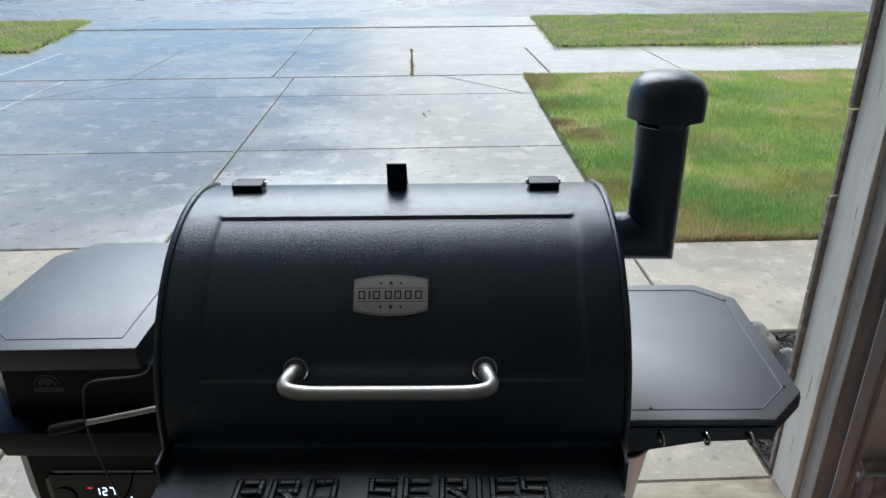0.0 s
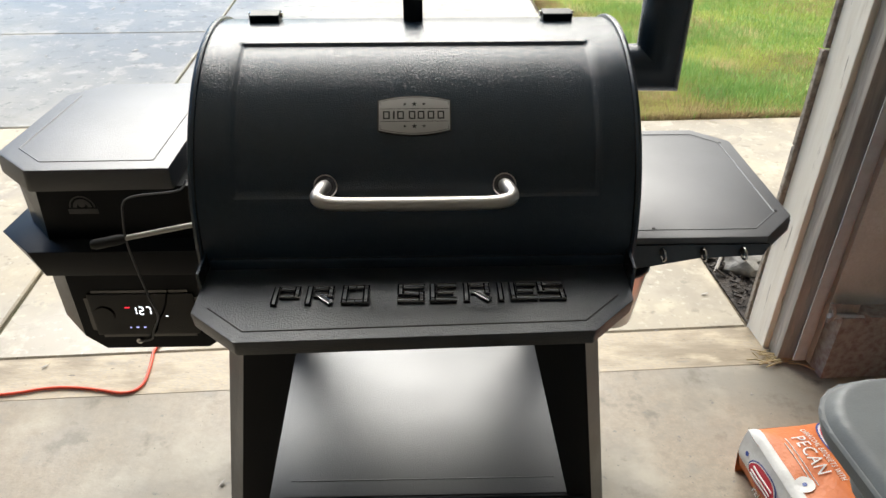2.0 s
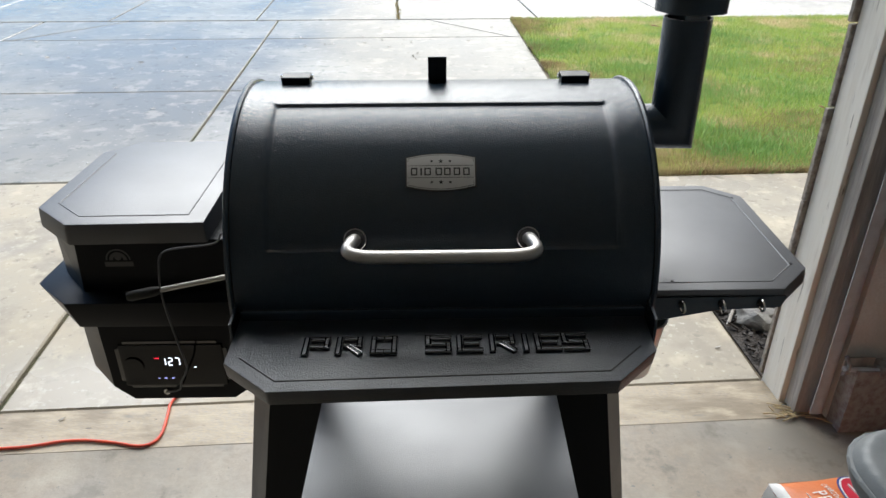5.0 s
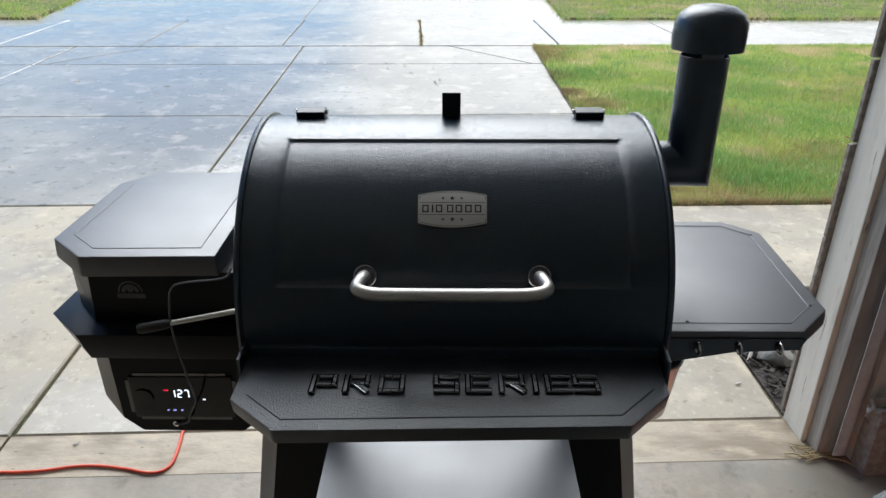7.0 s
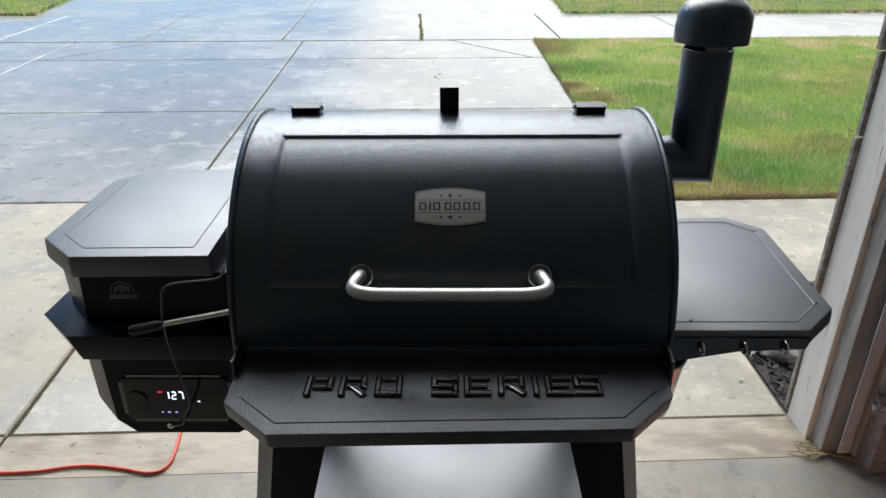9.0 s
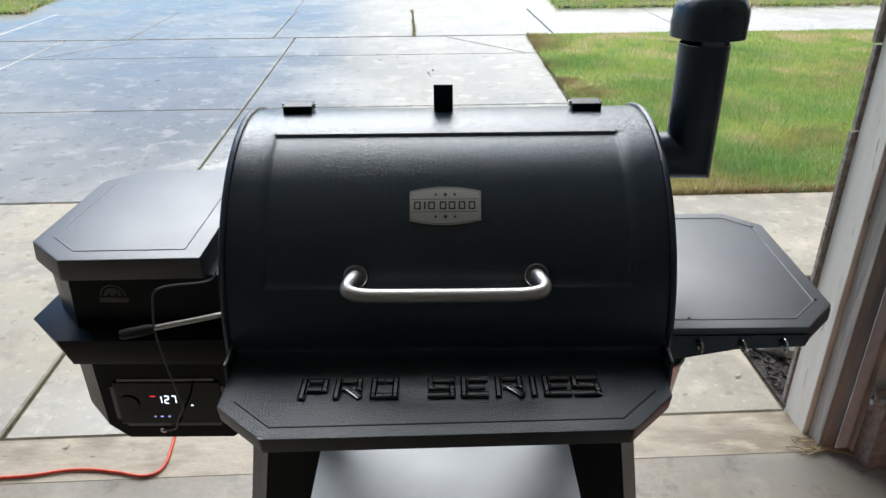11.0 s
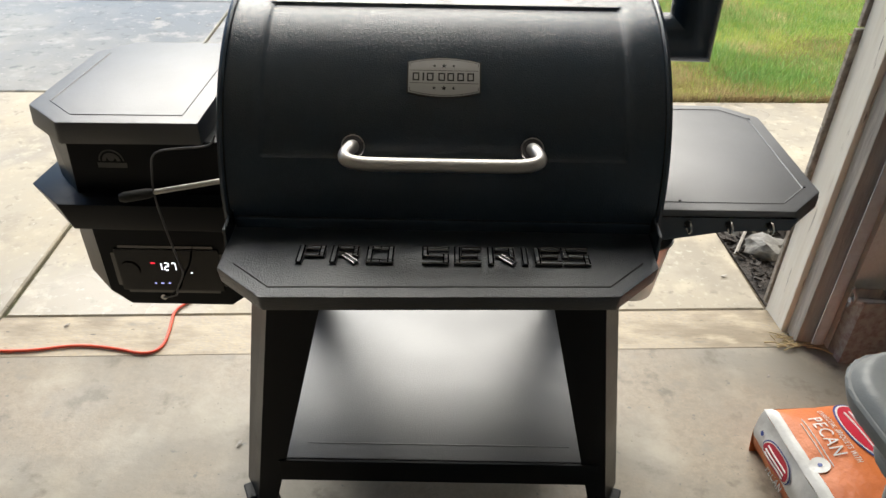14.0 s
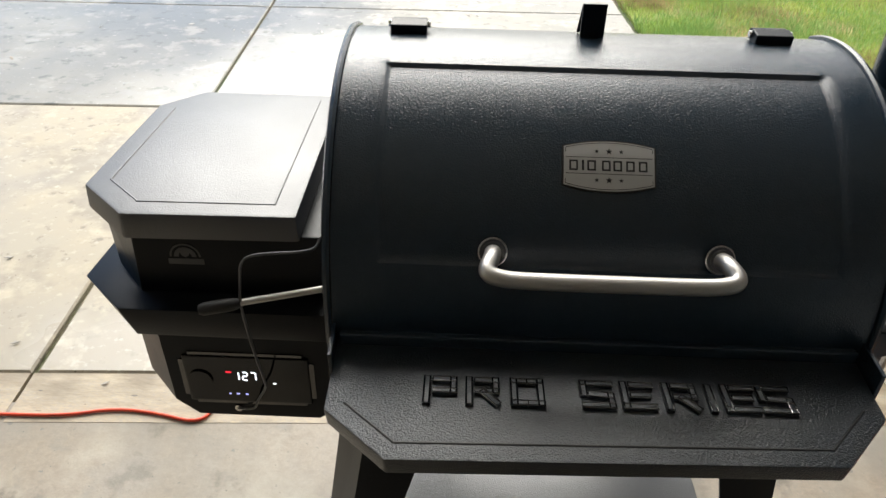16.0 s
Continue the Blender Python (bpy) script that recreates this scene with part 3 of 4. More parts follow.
# ---- the garage ----
def wall_box(name, u0, u1, v0, v1, z0, z1, mat, label, category="wall", bevel=0.0):
    bm = prism([gd(u0, v0), gd(u1, v0), gd(u1, v1), gd(u0, v1)], z0, z1, bevel)
    return structure(part(name, bm, mat), label, category)


wall_box("wall_return", 1.215, 1.9, 0.70, 0.778, 0.0, 2.6, DRYWALL, "dusty beige return wall beside the garage opening")
wall_box("wall_stem", 1.216, 1.9, 0.635, 0.697, 0.0, 0.22, STEM, "dark dirty concrete stem at the foot of the wall")
wall_box("wall_outer", 1.205, 1.9, 0.785, 0.893, -0.1, 2.6, OLD_PAINT, "weathered outer wall beside the garage opening")
# side, back, header and ceiling pieces are unseen and shape the inside light
wall_box("wall_right", 1.9, 2.0, -6.5, 0.9, 0.0, 2.6, PALE_LINING, "plain dull white garage side wall")
wall_box("wall_left", -4.7, -4.6, -6.5, 0.9, 0.0, 2.6, PALE_LINING, "plain dull white garage side wall")
wall_box("wall_back", -4.6, 1.9, -6.6, -6.5, 0.0, 2.6, PALE_LINING, "plain dull white garage back wall")
# out of view; underside set high so sky light reaches the front shelf
wall_box("wall_header", -4.6, 1.9, 0.72, 0.90, 2.30, 2.6, DRYWALL, "unseen wall above the garage opening")
wall_box("wall_front_left", -4.6, -3.9, 0.72, 0.90, 0.0, 2.30, DRYWALL, "plain wall beside the garage opening")
wall_box("ceiling", -4.7, 2.0, -6.6, 0.9, 2.6, 2.7, PALE_LINING, "plain dull garage ceiling", "ceiling")
wall_box("door_jamb", 1.110, 1.20, 0.783, 0.895, -0.02, 2.30, OLD_PAINT, "weathered off-white painted wooden door jamb", "door jamb", 0.003)
wall_box("stud", 1.125, 1.205, 0.722, 0.780, 0.0, 2.30, OLD_WOOD, "bare dark aged wooden stud", "stud", 0.003)
shingles = structure(new("siding"), "worn wooden siding edges behind the jamb", "siding")
for k, (z0, z1, o) in enumerate(((0.02, 0.33, 0.004), (0.34, 0.628, 0.012), (0.63, 0.90, 0.012), (0.905, 1.12, 0.008), (1.125, 1.4, 0.014), (1.405, 1.7, 0.01), (1.705, 2.0, 0.012))):
    part("board", prism([gd(1.108 - o, 0.898), gd(1.4, 0.898), gd(1.4, 0.925), gd(1.108 - o, 0.915)], z0, z1, 0.002, seg=1), EDGE, shingles)
track = thing("door_track", pose(0, 0, 0), "upright galvanised steel garage door track", "door track")
part("web", prism([gd(1.178, 0.69), gd(1.182, 0.69), gd(1.182, 0.72), gd(1.178, 0.72)], 0.03, 2.1), GALVANISED, track)
part("lip", prism([gd(1.15, 0.686), gd(1.182, 0.686), gd(1.182, 0.689), gd(1.15, 0.689)], 0.03, 2.1), GALVANISED, track)
part("angle", prism([gd(1.183, 0.717), gd(1.213, 0.717), gd(1.213, 0.72), gd(1.183, 0.72)], 0.0, 2.1), GALVANISED, track)
bracket = thing("track_bracket", pose(*gd(1.215, 0.668), 0.23), "rusty hinged steel bracket low on the door track", "bracket")
part("plate", box(-0.02, 0.06, -0.004, 0.0, -0.04, 0.02, 0.001), OLD_WOOD, bracket)
part("pin", tube([(-0.03, -0.015, -0.01), (0.07, -0.02, -0.015)], 0.008, 10), GALVANISED, bracket, smooth=True)
part("arm", tube([(-0.03, -0.012, 0.03), (-0.015, -0.02, 0.0), (-0.03, -0.02, -0.03)], 0.006, 8, rounds=1), STEM, bracket, smooth=True)
part("roller", turned(disc(0.018, 0.012, 18, 0.002), pose(0.075, -0.02, -0.015, 0, 90, 0)), STEM, bracket, smooth=True)
straws = [tube([(*gd(1.11 + rng.uniform(-0.05, 0.08), 0.73 + rng.uniform(-0.03, 0.04)), 0.004), (*gd(1.11 + rng.uniform(-0.06, 0.09), 0.73 + rng.uniform(-0.03, 0.04)), 0.012)], 0.0016, 4) for k in range(26)]
for a, b in (((1.06, 0.700), (1.155, 0.712)), ((1.075, 0.688), (1.17, 0.705)), ((1.15, 0.70), (1.215, 0.665)), ((1.03, 0.725), (1.09, 0.70))):
    straws.append(tube([(*gd(*a), 0.006), (*gd((a[0] + b[0]) / 2, (a[1] + b[1]) / 2 + 0.006), 0.012), (*gd(*b), 0.007)], 0.0021, 6, rounds=1))
tagged(part("straw_litter", joined(*straws), STRAW), "dry straw and dust blown into the corner", "litter", kind="stuff")


# ---- the pellet grill ----
grill = thing("pellet_grill", pose(0.006, 0, 0, 0, -0.5, 0.5), "black powder-coated pellet grill with side shelves and a hopper", "grill")
CY, CZ, R, HALF = 0.411, 0.816, 0.292, 0.345


def on_barrel(x, a, r):
    """A place on the barrel: a in degrees from the back, over the top, to the front."""
    return (x, CY + r * math.cos(radians(a)), CZ + r * math.sin(radians(a)))


def panel_sheet(xs, angles, depth):
    bm = bmesh.new()
    rows_ = [[bm.verts.new(on_barrel(x, a, R - depth(x, a))) for x in xs] for a in angles]
    for p, q in zip(rows_, rows_[1:]):
        for k in range(len(xs) - 1):
            bm.faces.new((p[k], p[k + 1], q[k + 1], q[k]))
    return bm


def lid_sink(x, a):
    fx = min(1, max(0, (0.288 - abs(x)) / 0.007))
    fa = min(1, max(0, min(a - 105.6, 161.0 - a) / 1.1))
    return 0.0045 * min(fx, fa)


xs = sorted({s * x for s in (-1, 1) for x in (0, 0.06, 0.12, 0.18, 0.24, 0.278, 0.281, 0.2845, 0.288, 0.30, 0.3415)})
angs = sorted({68, 70, *range(72, 105, 2), 105.6, 106.15, 106.7, *range(108, 159, 2), 159.9, 160.45, 161.0, *range(163, 186, 2), 186})
lid = part("lid", panel_sheet(xs, angs, lid_sink), BLACK, grill, "rounded black lid with pressed panel and orange-peel finish", smooth=True)
for s in (-1, 1):
    # rolled end of the lid: a proud rim round a flat end plate
    bm = bmesh.new()
    a_list = [68 + 118 * k / 40 for k in range(41)]
    prof = ((0.3415, R - 0.004), (0.3425, R + 0.004), (0.346, R + 0.006), (0.351, R + 0.004), (0.354, R - 0.004), (0.354, R - 0.03), (0.352, 0.02))
    rings = [[bm.verts.new(on_barrel(s * x, a, r)) for x, r in prof] for a in a_list]
    for p, q in zip(rings, rings[1:]):
        for k in range(len(prof) - 1):
            bm.faces.new((p[k], p[k + 1], q[k + 1], q[k]))
    part("lid_end", bm, BLACK, lid, smooth=True)
# lower half of the barrel
bm = bmesh.new()
a_list = [186.5 + 240.5 * k / 60 for k in range(61)]
prof = ((-0.350, 0.02), (-0.350, R - 0.006), (-0.346, R - 0.002), (0.346, R - 0.002), (0.350, R - 0.006), (0.350, 0.02))
rings = [[bm.verts.new(on_barrel(x, a, r)) for x, r in prof] for a in a_list]
for p, q in zip(rings, rings[1:]):
    for k in range(len(prof) - 1):
        bm.faces.new((p[k], p[k + 1], q[k + 1], q[k]))
part("barrel", bm, BLACK, grill, smooth=True)

# handle
A_H = 157.2
handle = new("handle")
handle.parent = grill
bow = []
nrm = Vector((0, math.cos(radians(A_H)), math.sin(radians(A_H))))
pts = [Vector(on_barrel(-0.141, A_H, R)), Vector(on_barrel(-0.142, A_H, R + 0.025)), Vector(on_barrel(-0.152, A_H, R + 0.054)) + Vector((0, 0, -0.018)),
       Vector(on_barrel(-0.128, A_H, R + 0.058)) + Vector((0, 0, -0.025)), Vector(on_barrel(-0.09, A_H, R + 0.059)) + Vector((0, 0, -0.026))]
pts = pts + [Vector((-p.x - 0.004, p.y, p.z)) for p in reversed(pts)]
part("bar", tube(pts, 0.0105, 16, rounds=3), STEEL, handle, "brushed stainless steel handle bar", smooth=True)
for x in (-0.141, 0.137):
    ring = turned(disc(0.0165, 0.009, 28, 0.003), Matrix.Translation(on_barrel(x, A_H, R + 0.002)) @ nrm.to_track_quat("Z", "Y").to_matrix().to_4x4())
    part("boss_ring", turned(disc(0.0185, 0.003, 28, 0.001), Matrix.Translation(on_barrel(x, A_H, R + 0.001)) @ nrm.to_track_quat("Z", "Y").to_matrix().to_4x4()), CHROME, handle, "thin bright ring", smooth=True)
    part("boss", ring, SMOOTH_BLACK, handle, smooth=True)

# badge
badge = new("badge")
badge.parent = grill
AB, BR = 135.35, R - 0.0045


def badge_at(x, s, lift):
    """x across and s up along the lid from the badge's middle."""
    return on_barrel(x - 0.002, AB - math.degrees(s / R), BR + lift)


def bow_edge(x):
    return 0.0245 + 0.0075 * (1 - (x / 0.0555) ** 2)


def badge_sheet(half, grow, lift):
    bm = bmesh.new()
    cols = [half * (k / 12 - 1) for k in range(25)]
    lines = [[bm.verts.new(badge_at(x, t * (bow_edge(x) + grow), lift)) for t in (-1, -0.5, 0, 0.5, 1)] for x in cols]
    back = [[bm.verts.new(badge_at(x, t * (bow_edge(x) + grow), lift - 0.002)) for t in (-1, 1)] for x in cols]
    for p, q in zip(lines, lines[1:]):
        for k in range(4):
            bm.faces.new((p[k], q[k], q[k + 1], p[k + 1]))
    for (p, q), (b, c) in zip(zip(lines, lines[1:]), zip(back, back[1:])):
        bm.faces.new((p[0], b[0], c[0], q[0]))
        bm.faces.new((p[4], q[4], c[1], b[1]))
    bm.faces.new((*lines[0], back[0][1], back[0][0]))
    bm.faces.new((*lines[-1], back[-1][1], back[-1][0]))
    return bm


def badge_strip(line, half, lift=0.0034):
    bm = bmesh.new()
    prev = None
    for i, (x, s) in enumerate(line):
        a, b = Vector(line[max(i - 1, 0)]), Vector(line[min(i + 1, len(line) - 1)])
        d = (b - a).normalized()
        n = Vector((-d.y, d.x)) * half
        pair = (bm.verts.new(badge_at(x - n.x, s - n.y, lift)), bm.verts.new(badge_at(x + n.x, s + n.y, lift)))
        if prev:
            bm.faces.new((prev[0], pair[0], pair[1], prev[1]))
        prev = pair
    return bm


part("plate", badge_sheet(0.0575, 0.0018, 0.0026), BADGE_DARK, badge)
part("face", badge_sheet(0.0555, 0, 0.0031), BADGE, badge, "satin silver badge plate")
rim = [(0.0535 * (k / 12 - 1), bow_edge(0.0535 * (k / 12 - 1)) - 0.002) for k in range(25)]
part("border", joined(badge_strip(rim, 0.0004), badge_strip([(x, -s) for x, s in rim], 0.0004), badge_strip([(-0.0535, -0.0225), (-0.0535, 0.0225)], 0.0004), badge_strip([(0.0535, -0.0225), (0.0535, 0.0225)], 0.0004)), BADGE_DARK, badge)
for s in (-0.0105, 0.0105):
    part("rule", badge_strip([(-0.053, s), (0, s), (0.053, s)], 0.0004), BADGE_DARK, badge)
for x in (-0.0435, -0.032, -0.0215, -0.0035, 0.0105, 0.026, 0.0415):
    if x == -0.032:
        part("mark", badge_strip([(x, -0.0066), (x, 0.0066)], 0.0013), BADGE_DARK, badge)
    else:
        part("mark", joined(*[badge_strip([(x - 0.0052, q), (x + 0.0052, q)], 0.0011) for q in (-0.0056, 0.0056)],
                            *[badge_strip([(x + q, -0.0056), (x + q, 0.0056)], 0.0011) for q in (-0.0042, 0.0042)]), BADGE_DARK, badge)
for s in (-0.0185, 0.0185):
    for x, k in ((-0.015, 0.0032), (0.0, 0.0046), (0.015, 0.0032)):
        bm = bmesh.new()
        bm.faces.new([bm.verts.new(badge_at(x + k * (1 if j % 2 == 0 else 0.42) * math.sin(math.pi * j / 5), s + k * (1 if j % 2 == 0 else 0.42) * math.cos(math.pi * j / 5), 0.0035)) for j in range(10)])
        part("star", bm, BADGE_DARK, badge)

# hinges and the stop at the top
for x in (-0.264, 0.2495):
    hinge = new("hinge")
    hinge.parent = grill
    part("leaf", turned(box(-0.026, 0.026, -0.012, 0.012, 0, 0.018, 0.002), pose(x, 0.435, CZ + R - 0.004, 8, 0, 0)), LEG_BLACK, hinge)
    part("knuckle", turned(disc(0.008, 0.05, 14, 0.001), pose(x, 0.452, CZ + R + 0.006, 0, 90, 0)), LEG_BLACK, hinge, smooth=True)
    for dx in (-0.027, 0.027):
        part("bolt", turned(disc(0.005, 0.006, 6), pose(x + dx, 0.442, CZ + R + 0.008, 0, 90, 0)), CHROME, hinge)
part("lid_stop", joined(box(-0.0215, 0.0125, 0.430, 0.434, CZ + R - 0.01, 1.154, 0.001),
                        turned(box(-0.0215, 0.0125, 0.0, 0.004, -0.055, 0, 0.001), pose(0, 0.434, 1.151, 32, 0, 0))), LEG_BLACK, grill, "folded black steel stop tab")

# front shelf
FS = [(-0.338, 0.135), (-0.335, -0.003), (-0.257, -0.073), (0.255, -0.058), (0.328, 0.016), (0.336, 0.135)]
shelf = new("front_shelf")
shelf.parent = grill
part("top", prism(FS, 0.770, 0.797, 0.0035, taper=inset(FS, 0.003)), FRONT_BLACK, shelf, smooth=True)
# pressed groove drawn as a matt dark strip, its shade put into the colour
part("groove", ribbon(inset(FS, 0.024)[1:5], 0.0016, 0.7958, 0.7982), BADGE_DARK, shelf)
part("back_lip", box(-0.333, 0.333, 0.110, 0.125, 0.795, 0.814, 0.003), BLACK, shelf)
for s in (-1, 1):
    part("side_lip", prism([(s * 0.334, 0.06), (s * 0.339, 0.06), (s * 0.344, 0.14), (s * 0.338, 0.14)], 0.769, 0.824, 0.001), BLACK, shelf)
WORD_X = (-0.199, -0.148, -0.094, -0.010, 0.039, 0.090, 0.126, 0.161, 0.204)
STROKES = {"P": (((0, 0), (0, 1)), ((0.34, 1), (1, 1), (1, 0.46), (0.34, 0.46))),
           "R": (((0, 0), (0, 1)), ((0.34, 1), (1, 1), (1, 0.5), (0.34, 0.5)), ((0.55, 0.42), (1, 0))),
           "O": (((0.36, 1), (0, 1), (0, 0), (0.36, 0)), ((0.64, 1), (1, 1), (1, 0), (0.64, 0))),
           "S": (((1, 1), (0, 1), (0, 0.54)), ((0.3, 0.52), (1, 0.46), (1, 0), (0, 0))),
           "E": (((0.34, 1), (1, 1)), ((0, 1), (0, 0), (1, 0)), ((0.34, 0.52), (0.85, 0.52))),
           "I": (((0.5, 0), (0.5, 1)),)}


def raised_letter(ch, cx, cy, w, h, half, z):
    """Strokes pressed up out of the sheet, and a glossy bead round each that makes its glint."""
    bits, edges = [], []
    for line in STROKES[ch]:
        spots_ = [Vector((cx + (px - 0.5) * w, cy + (py - 0.5) * h)) for px, py in line]
        for p, q in zip(spots_, spots_[1:]):
            d = (q - p).normalized() * half
            n = Vector((-d.y, d.x))
            p, q = p - d, q + d
            foot = [tuple(v) for v in (p - n * 1.25, q - n * 1.25, q + n * 1.25, p + n * 1.25)]
            head = [tuple(v) for v in (p - n * 0.85, q - n * 0.85, q + n * 0.85, p + n * 0.85)]
            bits.append(prism(head, z - 0.001, z + 0.0046 + 0.0002 * (len(bits) % 3), 0.0009, taper=foot, seg=2))
            # bead added along the stroke's outline to catch a highlight
            ring = [(*v, z + 0.0042) for v in head]
            edges.append(tube([*ring, ring[0]], 0.0014, 8, closed=False))
    count = sum(len(bm.faces) for bm in bits)
    return joined(*bits, *edges), count


for x, ch in zip(WORD_X, "PROSERIES"):
    bm, count = raised_letter(ch, x, 0.034 + 0.012 * x, 0.032, 0.036, 0.0042, 0.797)
    letter = part("letter", bm, FRONT_BLACK, shelf, "embossed black letter with glossy beads for edge glints", smooth=True)
    letter.data.materials.append(GLOSS_BLACK)
    for p in letter.data.polygons[count:]:
        p.material_index = 1

# right side shelf
RS = [(0.345, 0.190), (0.606, 0.191), (0.678, 0.264), (0.688, 0.600), (0.622, 0.664), (0.345, 0.664)]
side = new("side_shelf")
side.parent = grill
part("top", prism(RS, 0.766, 0.798, 0.004), SMOOTH_BLACK, side, smooth=True)
part("groove", ribbon([(0.375, 0.637), *inset(RS, 0.027)[4:1:-1], inset(RS, 0.027)[1], (0.375, 0.217)], 0.0013, 0.7965, 0.7992), SMOOTH_BLACK, side)
bm = bmesh.new()
f0 = [bm.verts.new((x, y, z)) for y in (0.186, 0.191) for x, z in ((0.345, 0.785), (0.610, 0.785), (0.603, 0.763), (0.49, 0.758), (0.345, 0.730))]
bm.faces.new(f0[:5])
bm.faces.new(f0[5:][::-1])
for k in range(5):
    bm.faces.new((f0[k], f0[5 + k], f0[5 + (k + 1) % 5], f0[(k + 1) % 5]))
part("apron", bm, BLACK, side)
part("apron", turned(prism([(0, 0), (0.108, 0), (0.108, 0.004), (0, 0.004)], 0.763, 0.785, 0), pose(0.606, 0.193, 0, 0, 0, 45)), BLACK, side)
for x, y in ((0.414, 0.221), (0.656, 0.280), (0.662, 0.587)):
    part("screw", turned(disc(0.0028, 0.003, 10), pose(x, y, 0.7988)), BADGE_DARK, side)
for x in (0.424, 0.495, 0.565):
    hook = part("hook", tube([(x, 0.187, 0.780), (x, 0.173, 0.778), (x + 0.002, 0.170, 0.766), (x, 0.175, 0.760), (x - 0.002, 0.183, 0.765)], 0.0023, 8, rounds=2), CHROME, side, "small bright steel tool hook", smooth=True)
    part("nut", turned(disc(0.0065, 0.004, 14, 0.001), pose(x, 0.1855, 0.773, 90, 0, 0)), LEG_BLACK, hook, smooth=True)

# chimney
chimney = new("chimney")
chimney.parent = grill
PX, PY, PR, PZ = 0.4335, 0.40, 0.042, 1.030
bm = bmesh.new()
SEG = 36
ring_a, ring_b, ring_c, ring_d = [], [], [], []
for k in range(SEG):
    a = 2 * math.pi * k / SEG
    c, s = PR * math.cos(a), PR * math.sin(a)
    ring_a.append(bm.verts.new((0.335, PY + s, PZ - c * 0.95)))
    ring_b.append(bm.verts.new((PX + c, PY + s, PZ - c)))
    ring_c.append(bm.verts.new((PX + c, PY + s, 1.227)))
    ring_d.append(bm.verts.new((PX + c * 0.96, PY + s * 0.96, 1.227)))
low = [bm.verts.new((v.co.x, v.co.y, 1.14)) for v in ring_d]
for p, q in ((ring_a, ring_b), (ring_b, ring_c), (ring_c, ring_d), (ring_d, low)):
    for k in range(SEG):
        bm.faces.new((p[k], p[(k + 1) % SEG], q[(k + 1) % SEG], q[k]))
bm.faces.new(low)
part("pipe", bm, BLACK, chimney, smooth=True)
part("collar", turned(disc(0.052, 0.008, 32, 0.002), pose(0.357, PY, PZ, 0, 90, 0)), LEG_BLACK, chimney, smooth=True)
part("strut", turned(box(-0.006, 0.030, -0.001, 0.001, 1.205, 1.256), pose(PX, PY - 0.005, 0, 0, 0, -35)), GALVANISED, chimney)
part("stem", turned(disc(0.003, 0.06, 10), pose(PX, PY, 1.253)), CHROME, chimney)
cap = bmesh.new()
OCT = 8
dome = []
for j, (r, z) in enumerate(((0.0620, 1.238), (0.0630, 1.262), (0.0605, 1.281), (0.0520, 1.297), (0.0370, 1.307), (0.0160, 1.311))):
    dome.append([cap.verts.new((PX + 0.003 + r * math.cos(a), PY + r * math.sin(a), z)) for a in (2 * math.pi * (k + 0.5) / 32 for k in range(32))])
for ring, keep in ((dome[0], 1.0), (dome[1], 1.0)):
    for v in ring:
        dx, dy = v.co.x - PX - 0.003, v.co.y - PY
        a = math.atan2(dy, dx) % (2 * math.pi / OCT) - math.pi / OCT
        k = math.cos(math.pi / OCT) / math.cos(a) * 1.04
        v.co.x, v.co.y = PX + 0.003 + dx * k, PY + dy * k
for p, q in zip(dome, dome[1:]):
    for k in range(32):
        cap.faces.new((p[k], p[(k + 1) % 32], q[(k + 1) % 32], q[k]))
cap.faces.new(dome[-1])
inner = [cap.verts.new((v.co.x * 0.95 + (PX + 0.003) * 0.05, v.co.y * 0.95 + PY * 0.05, 1.240)) for v in dome[0]]
roof = [cap.verts.new((v.co.x, v.co.y, 1.266)) for v in inner]
for p, q in ((dome[0], inner), (inner, roof)):
    for k in range(32):
        cap.faces.new((p[k], p[(k + 1) % 32], q[(k + 1) % 32], q[k]))
cap.faces.new(roof)
part("cap", cap, BLACK, chimney, "domed black chimney cap with faceted skirt", smooth=True)

# hopper, tray and control box
hopper = new("hopper")
hopper.parent = grill
HL = [(-0.390, 0.177), (-0.395, 0.580), (-0.630, 0.580), (-0.688, 0.515), (-0.690, 0.243), (-0.614, 0.172)]
part("hopper_lid", prism(HL, 0.909, 0.947, 0.005, taper=inset(HL, -0.002)), SMOOTH_BLACK, hopper, "flat black hopper lid with pressed border", smooth=True)
part("lid_groove", ribbon([(-0.423, 0.206), (-0.602, 0.203), (-0.660, 0.258), (-0.658, 0.505)], 0.0013, 0.9455, 0.9482), SMOOTH_BLACK, hopper)
part("lid_groove", ribbon([(-0.423, 0.206), (-0.426, 0.55)], 0.0013, 0.9455, 0.9482), SMOOTH_BLACK, hopper)
HB = [(-0.36, 0.187), (-0.36, 0.575), (-0.682, 0.575), (-0.682, 0.258), (-0.614, 0.187)]
part("bin_wall", prism(HB, 0.810, 0.910, 0.002, taper=[(-0.36, 0.187), (-0.36, 0.585), (-0.676, 0.575), (-0.676, 0.252), (-0.619, 0.187)]), LEG_BLACK, hopper)
TR = [(-0.35, 0.146), (-0.35, 0.60), (-0.695, 0.60), (-0.712, 0.216), (-0.637, 0.146)]
part("tray", prism(TR, 0.757, 0.812, 0.003, taper=[(-0.35, 0.156), (-0.35, 0.60), (-0.655, 0.60), (-0.668, 0.240), (-0.627, 0.158)]), LEG_BLACK, hopper, "sloping black tray below the hopper", smooth=True)
bm = bmesh.new()
CB = ((-0.345, 0.758), (-0.604, 0.758), (-0.602, 0.619), (-0.570, 0.590), (-0.385, 0.590), (-0.345, 0.620))
fr = [bm.verts.new((x, 0.170, z)) for x, z in CB]
